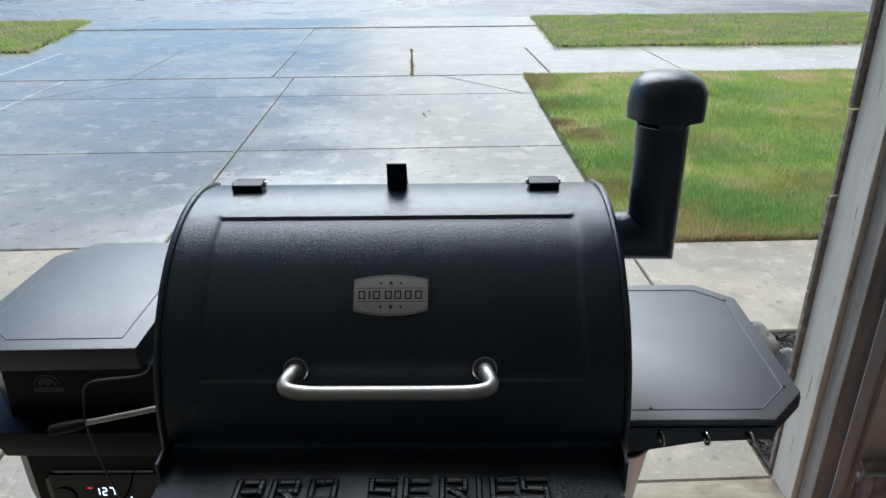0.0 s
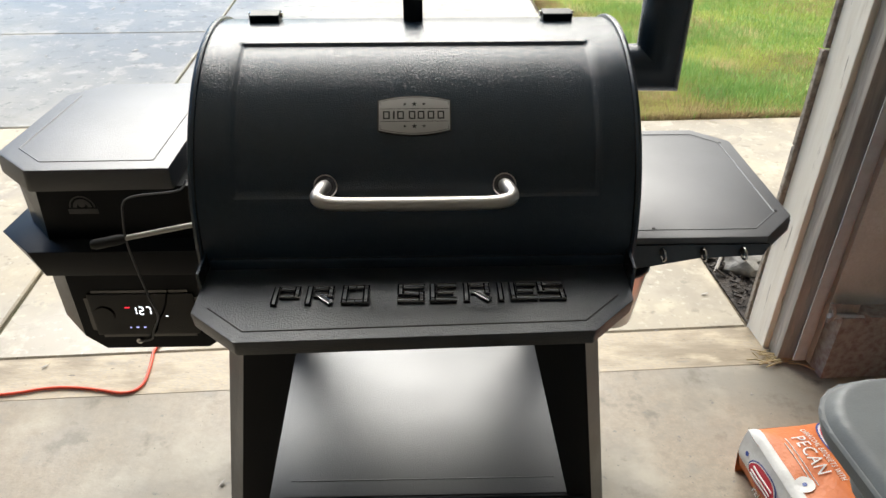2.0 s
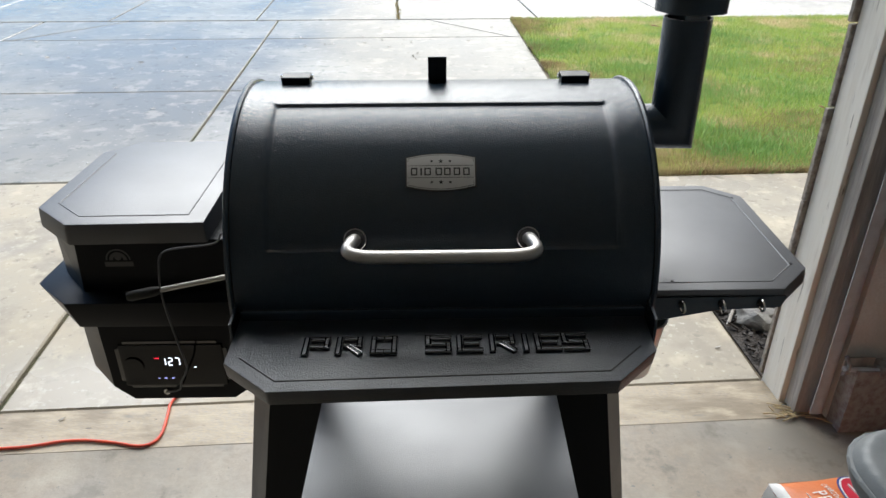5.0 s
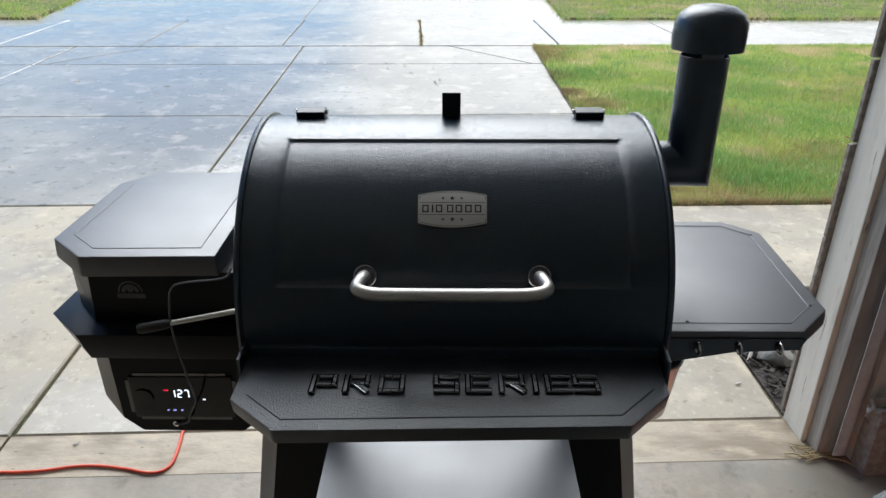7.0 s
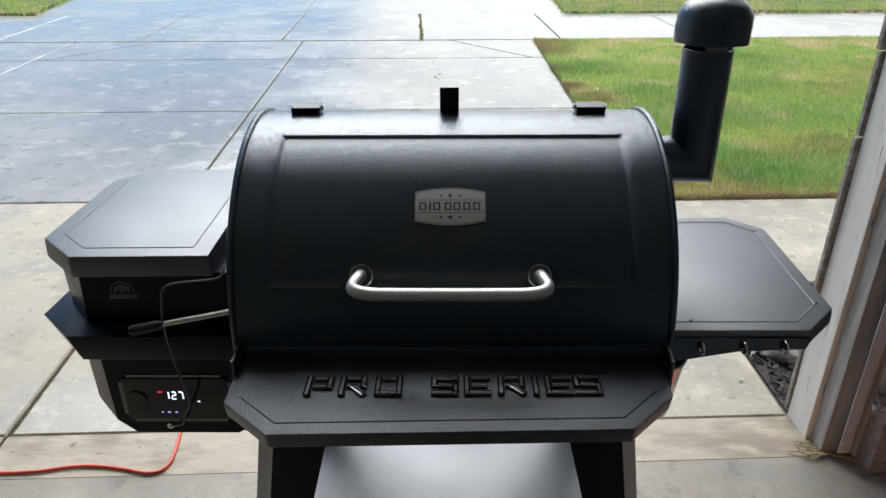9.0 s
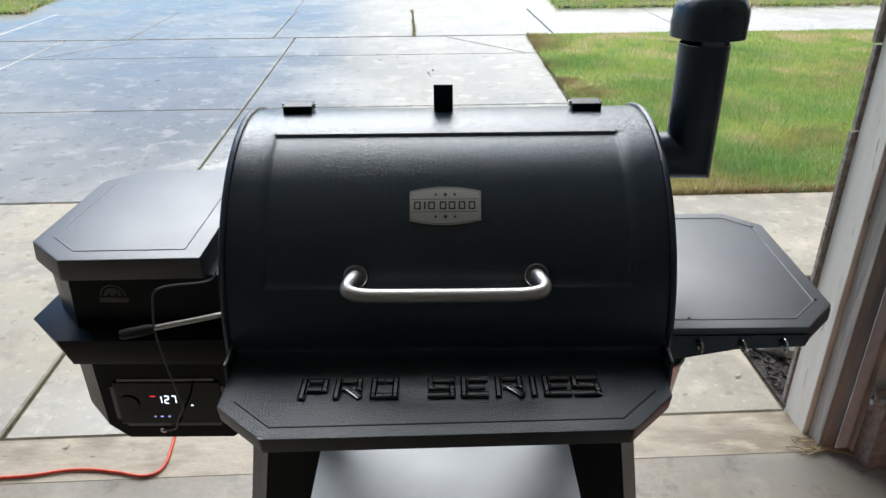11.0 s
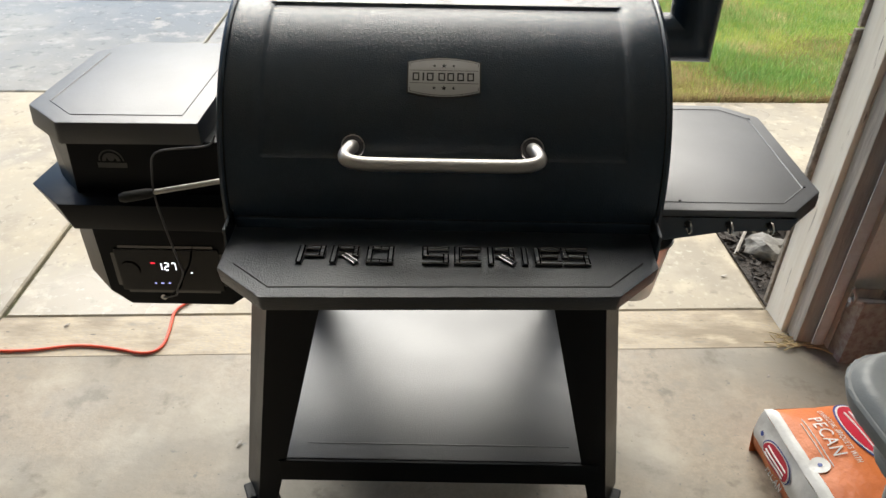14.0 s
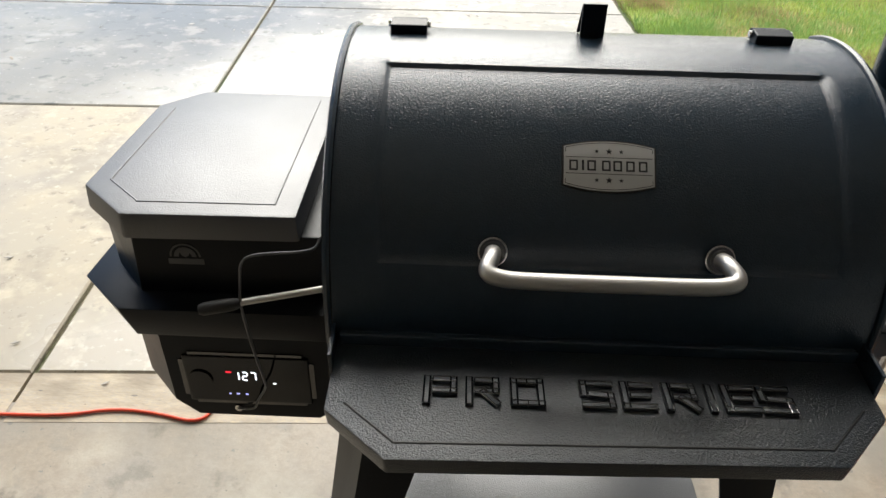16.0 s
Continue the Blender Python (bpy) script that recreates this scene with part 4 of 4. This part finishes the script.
bk = [bm.verts.new((x - (0.062 if x < -0.5 else 0), 0.235 if x < -0.5 else 0.175, z)) for x, z in CB]
rr = [bm.verts.new((x - (0.062 if x < -0.5 else 0), 0.52, z)) for x, z in CB]
bm.faces.new(fr)
bm.faces.new(rr[::-1])
for p, q in ((fr, bk), (bk, rr)):
    for k in range(6):
        bm.faces.new((p[k], q[k], q[(k + 1) % 6], p[(k + 1) % 6]))
part("control_box", bm, LEG_BLACK, hopper)
panel = part("control_panel", turned(prism([(-0.092, -0.045), (0.092, -0.045), (0.092, 0.045), (-0.092, 0.045)], 0, 0.005, 0.002), pose(-0.485, 0.171, 0.668, 90, 0, 0)), GLASS_BLACK, hopper, "glossy black control panel with lit digits")
bm = prism([(-0.099, -0.051), (0.099, -0.051), (0.099, 0.051), (-0.099, 0.051)], 0, 0.003)
bmesh.ops.bevel(bm, geom=[e for e in bm.edges if abs(e.verts[0].co.z - e.verts[1].co.z) > 0.001], offset=0.016, segments=4, affect="EDGES")
part("panel_rim", turned(bm, pose(-0.485, 0.171, 0.668, 90, 0, 0)), GLOSS_BLACK, panel)
part("dial", turned(disc(0.018, 0.005, 32, 0.001), pose(-0.555, 0.1655, 0.668, 90, 0, 0)), GLASS_BLACK, panel, smooth=True)
SEG_ON = {"1": "bc", "2": "abged", "7": "abc"}
for k, ch in enumerate("127"):
    x0, z0, w, h, q = -0.5045 + 0.0125 * k, 0.669, 0.0070, 0.0155, 0.0009
    spots = {"a": (0, h, 1), "b": (w, h * 0.75, 0), "c": (w, h * 0.25, 0), "d": (0, 0, 1), "e": (0, h * 0.25, 0), "f": (0, h * 0.75, 0), "g": (0, h / 2, 1)}
    bars = []
    for sname in SEG_ON[ch]:
        dx, dz, flat = spots[sname]
        bars.append(box(x0 + q, x0 + w - q, 0.1648, 0.1656, z0 + dz - q, z0 + dz + q) if flat else box(x0 + dx - q, x0 + dx + q, 0.1648, 0.1656, z0 + dz - h * 0.25 + q, z0 + dz + h * 0.25 - q))
    part("digit", joined(*bars), WHITE_GLOW, panel, "white glowing digit")
for x, z, w, mt in ((-0.512, 0.684, 0.008, RED_GLOW), (-0.515, 0.640, 0.003, BLUE_GLOW), (-0.503, 0.640, 0.005, BLUE_GLOW), (-0.490, 0.640, 0.004, BLUE_GLOW), (-0.446, 0.664, 0.004, WHITE_GLOW)):
    part("indicator", box(x - w / 2, x + w / 2, 0.1650, 0.1656, z - 0.001, z + 0.001), mt, panel)
part("probe_port", turned(disc(0.006, 0.004, 14), pose(-0.508, 0.170, 0.606, 90, 0, 0)), CHROME, hopper, smooth=True)
part("mark", joined(*[turned(prism([(r0 * math.cos(radians(a)), r0 * math.sin(radians(a))) for a in range(0, 181, 15)] + [(r1 * math.cos(radians(a)), r1 * math.sin(radians(a))) for a in range(180, -1, -15)], 0, 0.0006), pose(-0.547, 0.1866, 0.873, 90, 0, 0)) for r0, r1 in ((0.021, 0.0185), (0.015, 0.009))],
                    box(-0.571, -0.523, 0.186, 0.1866, 0.861, 0.870), turned(disc(0.006, 0.0006, 16), pose(-0.547, 0.1863, 0.879, 90, 0, 0))), PRINT_GREY, hopper, "faint grey printed emblem")
wand = new("flame_lever")
wand.parent = hopper
part("rod", tube([(-0.46, 0.112, 0.857), (-0.352, 0.133, 0.869)], 0.0045, 12), STEEL, wand, "bare steel rod", smooth=True)
part("grip", tube([(-0.506, 0.103, 0.8515), (-0.500, 0.104, 0.852), (-0.465, 0.111, 0.856), (-0.455, 0.113, 0.857)], lambda t: 0.0085 if 0.05 < t < 0.95 else 0.006, 14), RUBBER, wand, smooth=True)
part("probe_cable", tube([(-0.352, 0.137, 0.945), (-0.356, 0.128, 0.934), (-0.372, 0.122, 0.932), (-0.41, 0.120, 0.930), (-0.438, 0.119, 0.926), (-0.449, 0.118, 0.915), (-0.451, 0.114, 0.895), (-0.455, 0.110, 0.860), (-0.454, 0.117, 0.805), (-0.451, 0.125, 0.745), (-0.449, 0.135, 0.70), (-0.453, 0.148, 0.672), (-0.472, 0.152, 0.640), (-0.476, 0.156, 0.622), (-0.490, 0.162, 0.612), (-0.508, 0.166, 0.608)], 0.0017, 8, rounds=2), WIRE, hopper, "thin grey temperature probe cable", smooth=True)

# legs, lower shelf, wheels
# plan of a front leg's edges at its head and foot: inner, corner, outer
LEG_F = {-1: ((0.178, 0.285, 0.327), (0.350, 0.389, 0.428)), 1: ((0.166, 0.271, 0.307), (0.331, 0.366, 0.402))}


def leg(s, y, face):
    bm = bmesh.new()
    (ti, tm, to), (bi, bmid, bo) = LEG_F[s]
    yo = y + face * 0.07
    hi = [bm.verts.new((s * x, yy, 0.771)) for x, yy in ((ti, y), (tm, y), (to, yo), (to - 0.004, yo), (tm - 0.004, y + face * 0.006), (ti, y + face * 0.006))]
    lo = [bm.verts.new((s * x, yy, 0.085)) for x, yy in ((bi, y), (bmid, y), (bo, yo), (bo - 0.004, yo), (bmid - 0.004, y + face * 0.006), (bi, y + face * 0.006))]
    bm.faces.new(hi)
    bm.faces.new(lo[::-1])
    for k in range(6):
        bm.faces.new((hi[k], lo[k], lo[(k + 1) % 6], hi[(k + 1) % 6]))
    return part("leg", bm, LEG_BLACK, grill)


for s in (-1, 1):
    leg(s, 0.115, 1)
    leg(s, 0.70, -1)
BS = [(-0.327, 0.119), (0.312, 0.119), (0.312, 0.672), (-0.327, 0.672)]
low_shelf = new("bottom_shelf")
low_shelf.parent = grill
part("top", prism(BS, 0.215, 0.230, 0.003), SHELF_BLACK, low_shelf, "glossy black lower shelf", smooth=True)
part("crease", ribbon([(-0.275, 0.16), (0.275, 0.16)], 0.0015, 0.229, 0.2312), SMOOTH_BLACK, low_shelf)
part("apron", box(-0.330, 0.330, 0.112, 0.119, 0.168, 0.228, 0.0015), LEG_BLACK, low_shelf)
part("apron", box(-0.330, 0.330, 0.672, 0.678, 0.168, 0.228, 0.0015), LEG_BLACK, low_shelf)


def caster(x, y, turn):
    top = new("caster")
    top.parent = grill
    m = pose(x, y, 0, 0, 0, turn)
    part("wheel", turned(disc(0.036, 0.022, 24, 0.005), m @ pose(0.012, 0, 0.036, 90, 0, 0)), RUBBER, top, smooth=True)
    part("fork", joined(turned(box(-0.012, 0.028, -0.018, -0.014, 0.03, 0.082, 0.002), m), turned(box(-0.012, 0.028, 0.014, 0.018, 0.03, 0.082, 0.002), m), turned(box(-0.018, 0.026, -0.020, 0.020, 0.076, 0.082, 0.002), m)), LEG_BLACK, top)
    part("brake", turned(prism([(-0.046, -0.007), (-0.012, -0.010), (-0.012, 0.010), (-0.046, 0.007)], 0.05, 0.055, 0.001), m @ pose(0, 0, 0, 0, -14, 0)), RUBBER, top, "black brake lever")
    part("plate", turned(box(-0.024, 0.024, -0.022, 0.022, 0.080, 0.090, 0.003), m), LEG_BLACK, top)


caster(-0.402, 0.15, 25)
caster(0.380, 0.15, 160)
caster(-0.385, 0.68, 20)
caster(0.380, 0.68, 170)

# grease bucket hung below the side shelf
bucket = thing("grease_bucket", pose(0.379, 0.310, 0.548) @ Matrix.Diagonal((0.96, 0.96, 0.80, 1)), "small dull steel grease bucket hanging at the barrel", "bucket")
part("pail", revolve([(0.0, 0.0), (0.048, 0.0), (0.050, 0.004), (0.066, 0.158), (0.0695, 0.160), (0.070, 0.164), (0.067, 0.166), (0.064, 0.160), (0.048, 0.006), (0.0, 0.005)], 40), PAIL, bucket, smooth=True)
part("bail", tube([(-0.069, 0, 0.155), (-0.06, 0, 0.20), (-0.02, 0, 0.232), (0.02, 0, 0.232), (0.06, 0, 0.20), (0.069, 0, 0.155)], 0.0018, 8, rounds=2), CHROME, bucket, "bright wire bail", smooth=True)


# ---- loose things ----
cord = tube([(-4.0, 0.50, 0.006), (-3.0, 0.58, 0.006), (-2.2, 0.56, 0.006), (-1.75, 0.625, 0.007), (-1.33, 0.645, 0.007), (-1.18, 0.650, 0.007), (-1.062, 0.684, 0.007), (-0.94, 0.674, 0.007), (-0.845, 0.650, 0.007), (-0.806, 0.685, 0.006), (-0.816, 0.776, 0.006), (-0.832, 0.855, 0.006),
             (-0.798, 0.905, 0.006), (-0.765, 0.945, 0.006), (-0.711, 0.958, 0.006), (-0.69, 1.008, 0.006), (-0.67, 1.085, 0.008), (-0.60, 1.10, 0.05), (-0.50, 0.96, 0.22), (-0.43, 0.66, 0.48), (-0.44, 0.50, 0.60)], 0.0045, 10, rounds=2)
tagged(part("extension_cord", cord, CORD, smooth=True), "thin orange-red extension cord lying on the concrete", "cord")


def bag():
    """A full paper bag lying flat, its gusset to the side."""
    b = thing("pellet_bag", pose(0.792, 0.370, 0.0, 0, 0, -84), "orange and white paper bag of wood fuel lying on the floor", "bag")
    L, W, H = 0.56, 0.40, 0.185

    def puff(s, t):
        return (1 - abs(2 * s - 1) ** 3.2) ** 0.6, (1 - abs(2 * t - 1) ** 2.6) ** 0.55

    def sheet(name, f, ns, nt, mat, label=""):
        bm = bmesh.new()
        g_ = [[bm.verts.new(f(i / ns, j / nt)) for j in range(nt + 1)] for i in range(ns + 1)]
        for p, q in zip(g_, g_[1:]):
            for j in range(nt):
                bm.faces.new((p[j], q[j], q[j + 1], p[j + 1]))
        return part(name, bm, mat, b, label, smooth=True)

    def top(s, t):
        k, m_ = puff(s, t)
        x, y = L * s, W * t
        z = H * (0.80 + 0.20 * min(k, m_)) + 0.006 * noise.noise(Vector((x * 14, y * 14, 1)))
        return (x + 0.004 * noise.noise(Vector((x * 9, y * 9, 4))), y, z)

    def gusset(s, t):
        x = L * s
        zt = top(s, 0)[2]
        bulge = 0.018 * math.sin(math.pi * t) + 0.005 * noise.noise(Vector((x * 16, t * 4, 7)))
        return (x, -bulge + 0.020 * (1 - t), zt * t)

    def far_gusset(s, t):
        x, _, z = gusset(s, t)
        return (x, W + 0.02 * math.sin(math.pi * t), top(s, 1)[2] * t)

    def butt(s, t):
        zt = top(0, s)[2]
        return (-0.012 * math.sin(math.pi * t), W * s, zt * t)

    def butt_far(s, t):
        return (L + 0.02 * math.sin(math.pi * t), W * s, top(1, s)[2] * t)

    sheet("panel_top", top, 40, 28, BAG_ORANGE, "printed orange paper face")
    sheet("side_low", lambda s, t: gusset(s, t * 0.40), 40, 5, BAG_ORANGE)
    sheet("side_high", lambda s, t: gusset(s, 0.40 + 0.60 * t), 40, 7, BAG_WHITE, "crumpled white paper gusset")
    sheet("side_far", far_gusset, 30, 6, BAG_WHITE)
    sheet("end", butt, 16, 6, BAG_ORANGE)
    sheet("end_far", butt_far, 16, 6, BAG_ORANGE)

    def decal(name, cx, cy, rx, ry, mat, lift, tilt=0):
        bm = bmesh.new()
        ring = []
        for k in range(28):
            a = 2 * math.pi * k / 28
            px, py = rx * math.cos(a), ry * math.sin(a)
            ring.append((px, py))
        mid = bm.verts.new((*top((cx) / L, (cy) / W)[:2], top(cx / L, cy / W)[2] + lift))
        outer = []
        for px, py in ring:
            q = top((cx + px) / L, (cy + py) / W)
            outer.append(bm.verts.new((q[0], q[1], q[2] + lift)))
        for k in range(28):
            bm.faces.new((mid, outer[k], outer[(k + 1) % 28]))
        return part(name, bm, mat, b)

    def side_decal(name, cx, ct, rx, rt, mat, lift):
        bm = bmesh.new()
        c0 = gusset(cx / L, ct)
        mid = bm.verts.new((c0[0], c0[1] - lift, c0[2]))
        outer = []
        for k in range(28):
            a = 2 * math.pi * k / 28
            q = gusset((cx + rx * math.cos(a)) / L, ct + rt * math.sin(a))
            outer.append(bm.verts.new((q[0], q[1] - lift, q[2])))
        for k in range(28):
            bm.faces.new((mid, outer[k], outer[(k + 1) % 28]))
        return part(name, bm, mat, b)

    # plain ovals stand for the maker's sign
    for k, (grow, mat) in enumerate(((1.12, BAG_BLUE), (1.05, BAG_WHITE), (0.98, BAG_RED))):
        decal("oval", 0.105, 0.180, 0.085 * grow, 0.045 * grow, mat, 0.003 + 0.0012 * k)
        side_decal("oval", 0.115, 0.66, 0.054 * grow, 0.19 * grow, mat, 0.003 + 0.0012 * k)
    for q in (-0.016, 0.0, 0.016):
        pts = [top((0.105 - 0.06 + 0.12 * k / 8) / L, (0.180 + q * 0.8) / W) for k in range(9)]
        part("bar", tube([(p[0], p[1], p[2] + 0.0062) for p in pts], 0.0025, 4), BAG_WHITE, b)
    for q in (-0.1, 0.0, 0.1):
        pts = [gusset((0.115 - 0.04 + 0.08 * k / 8) / L, 0.66 + q * 0.7) for k in range(9)]
        part("bar", tube([(p[0], p[1] - 0.0062, p[2]) for p in pts], 0.0022, 4), BAG_WHITE, b)
    def drape(text, size, width, cx, cy):
        ob = lettering("word", text, size, BAG_WHITE, b, Matrix.Identity(4), 0.0003, width=width)
        for v in ob.data.vertices:
            x, y = cx + v.co.x, cy + v.co.y
            v.co = Vector((x, y, top(x / L, y / W)[2] + 0.003 + v.co.z))

    drape("CHARCOAL BRIQUETS WITH", 0.020, 0.165, 0.115, 0.112)
    drape("PECAN", 0.044, 0.112, 0.115, 0.082)
    for y, w in ((0.056, 0.14), (0.047, 0.11)):
        pts = [top((0.125 - w / 2 + w * k / 8) / L, y / W) for k in range(9)]
        part("bar", tube([(p[0], p[1], p[2] + 0.002) for p in pts], 0.0012, 4), BAG_WHITE, b)
    decal("disc", 0.185, 0.030, 0.021, 0.021, BAG_WHITE, 0.0035)
    decal("spot", 0.185, 0.030, 0.005, 0.005, BAG_BLUE, 0.0047)
    side_decal("spot", 0.035, 0.72, 0.007, 0.04, BAG_BLUE, 0.003)
    # the white gusset folds over the edge of the face
    sheet("fold", lambda s, t: (top(s, t * 0.05)[0], top(s, t * 0.05)[1] - 0.002, top(s, t * 0.05)[2] + 0.0022), 40, 3, BAG_WHITE)
    pa = gusset(0.16 / L, 0.17)
    lettering("word", "PECAN", 0.026, BAG_WHITE, b, pose(0.115, pa[1] - 0.009, 0.036, 75, 0, 0), 0.0004, width=0.065)
    return b


bag()


def rounded_rect(x0, x1, y0, y1, r, n=6):
    out = []
    for cx, cy, a0 in ((x1 - r, y1 - r, 0), (x0 + r, y1 - r, 90), (x0 + r, y0 + r, 180), (x1 - r, y0 + r, 270)):
        out += [(cx + r * math.cos(radians(a0 + 90 * k / n)), cy + r * math.sin(radians(a0 + 90 * k / n))) for k in range(n + 1)]
    return out


bin_ = thing("trash_bin", pose(0.442, -0.235, 0, 0, 0, 5), "large grey plastic wheeled bin with closed lid", "trash bin")
part("lid", prism(rounded_rect(0.012, 0.568, -0.65, -0.012, 0.07), 0.856, 0.876, 0.009, taper=rounded_rect(0, 0.58, -0.662, 0, 0.075), seg=4), BIN, bin_, smooth=True)
part("lid_rim", prism(rounded_rect(-0.002, 0.582, -0.664, 0.002, 0.075), 0.834, 0.862, 0.008, taper=rounded_rect(0.006, 0.574, -0.656, -0.006, 0.075), seg=3), BIN, bin_, smooth=True)
part("lid_dome", prism(rounded_rect(0.16, 0.42, -0.36, -0.10, 0.08), 0.872, 0.896, 0.011, taper=rounded_rect(0.14, 0.44, -0.38, -0.08, 0.09), seg=4), BIN, bin_, smooth=True)
part("body", prism(rounded_rect(0.055, 0.525, -0.61, -0.055, 0.06), 0.06, 0.84, 0.006, taper=rounded_rect(0.12, 0.46, -0.54, -0.12, 0.05)), BIN, bin_, smooth=True)
part("rib", prism(rounded_rect(0.043, 0.537, -0.622, -0.043, 0.06), 0.775, 0.79, 0.006), BIN, bin_, smooth=True)
for x in (0.17, 0.41):
    wheel = part("wheel", turned(disc(0.075, 0.05, 28, 0.01), pose(x, -0.48, 0.075, 0, 90, 0)), RUBBER, bin_, smooth=True)

tub = thing("clear_tub", pose(0.352, 0.036, 0.0) @ Matrix.Diagonal((1, 1, 1.14, 1)), "clear plastic tub with a ribbed rim and dark contents", "container")
part("wall", revolve([(0.0, 0.002), (0.058, 0.002), (0.068, 0.118), (0.066, 0.118), (0.056, 0.004), (0.0, 0.004)], 40), CLEAR, tub, smooth=True)
part("contents", revolve([(0.0, 0.006), (0.054, 0.006), (0.057, 0.035), (0.0, 0.038)], 32), ROCK, tub, smooth=True)
part("rim", revolve([(0.066, 0.104), (0.072, 0.104), (0.073, 0.120), (0.070, 0.124), (0.062, 0.122), (0.0615, 0.120), (0.066, 0.118), (0.066, 0.104)], 48), CLEAR, tub, smooth=True)
for k in range(22):
    a = 2 * math.pi * k / 22
    part("rib", turned(box(0.0725, 0.0755, -0.0022, 0.0022, 0.102, 0.121, 0.0008), pose(0, 0, 0, 0, 0, math.degrees(a))), CLEAR, tub)

# leaves and crumbs on the concrete
litter = []
for k in range(130):
    u, v = rng.uniform(-3.5, 1.1), rng.uniform(-0.6, 7.5)
    x, y = gd(u, v)
    s = rng.uniform(0.003, 0.008) * (1 + 0.25 * max(v, 0))
    litter.append(turned(prism([(-s * 1.6, 0), (0, -s * 0.6), (s * 1.6, 0), (0, s * 0.6)], 0, 0.0015), pose(x, y, rise(v) + 0.005, rng.uniform(-15, 15), rng.uniform(-15, 15), rng.uniform(0, 360))))
tagged(part("leaf_litter", joined(*litter), OLD_WOOD), "small dry leaf crumbs scattered on the wet concrete", "litter", kind="stuff")
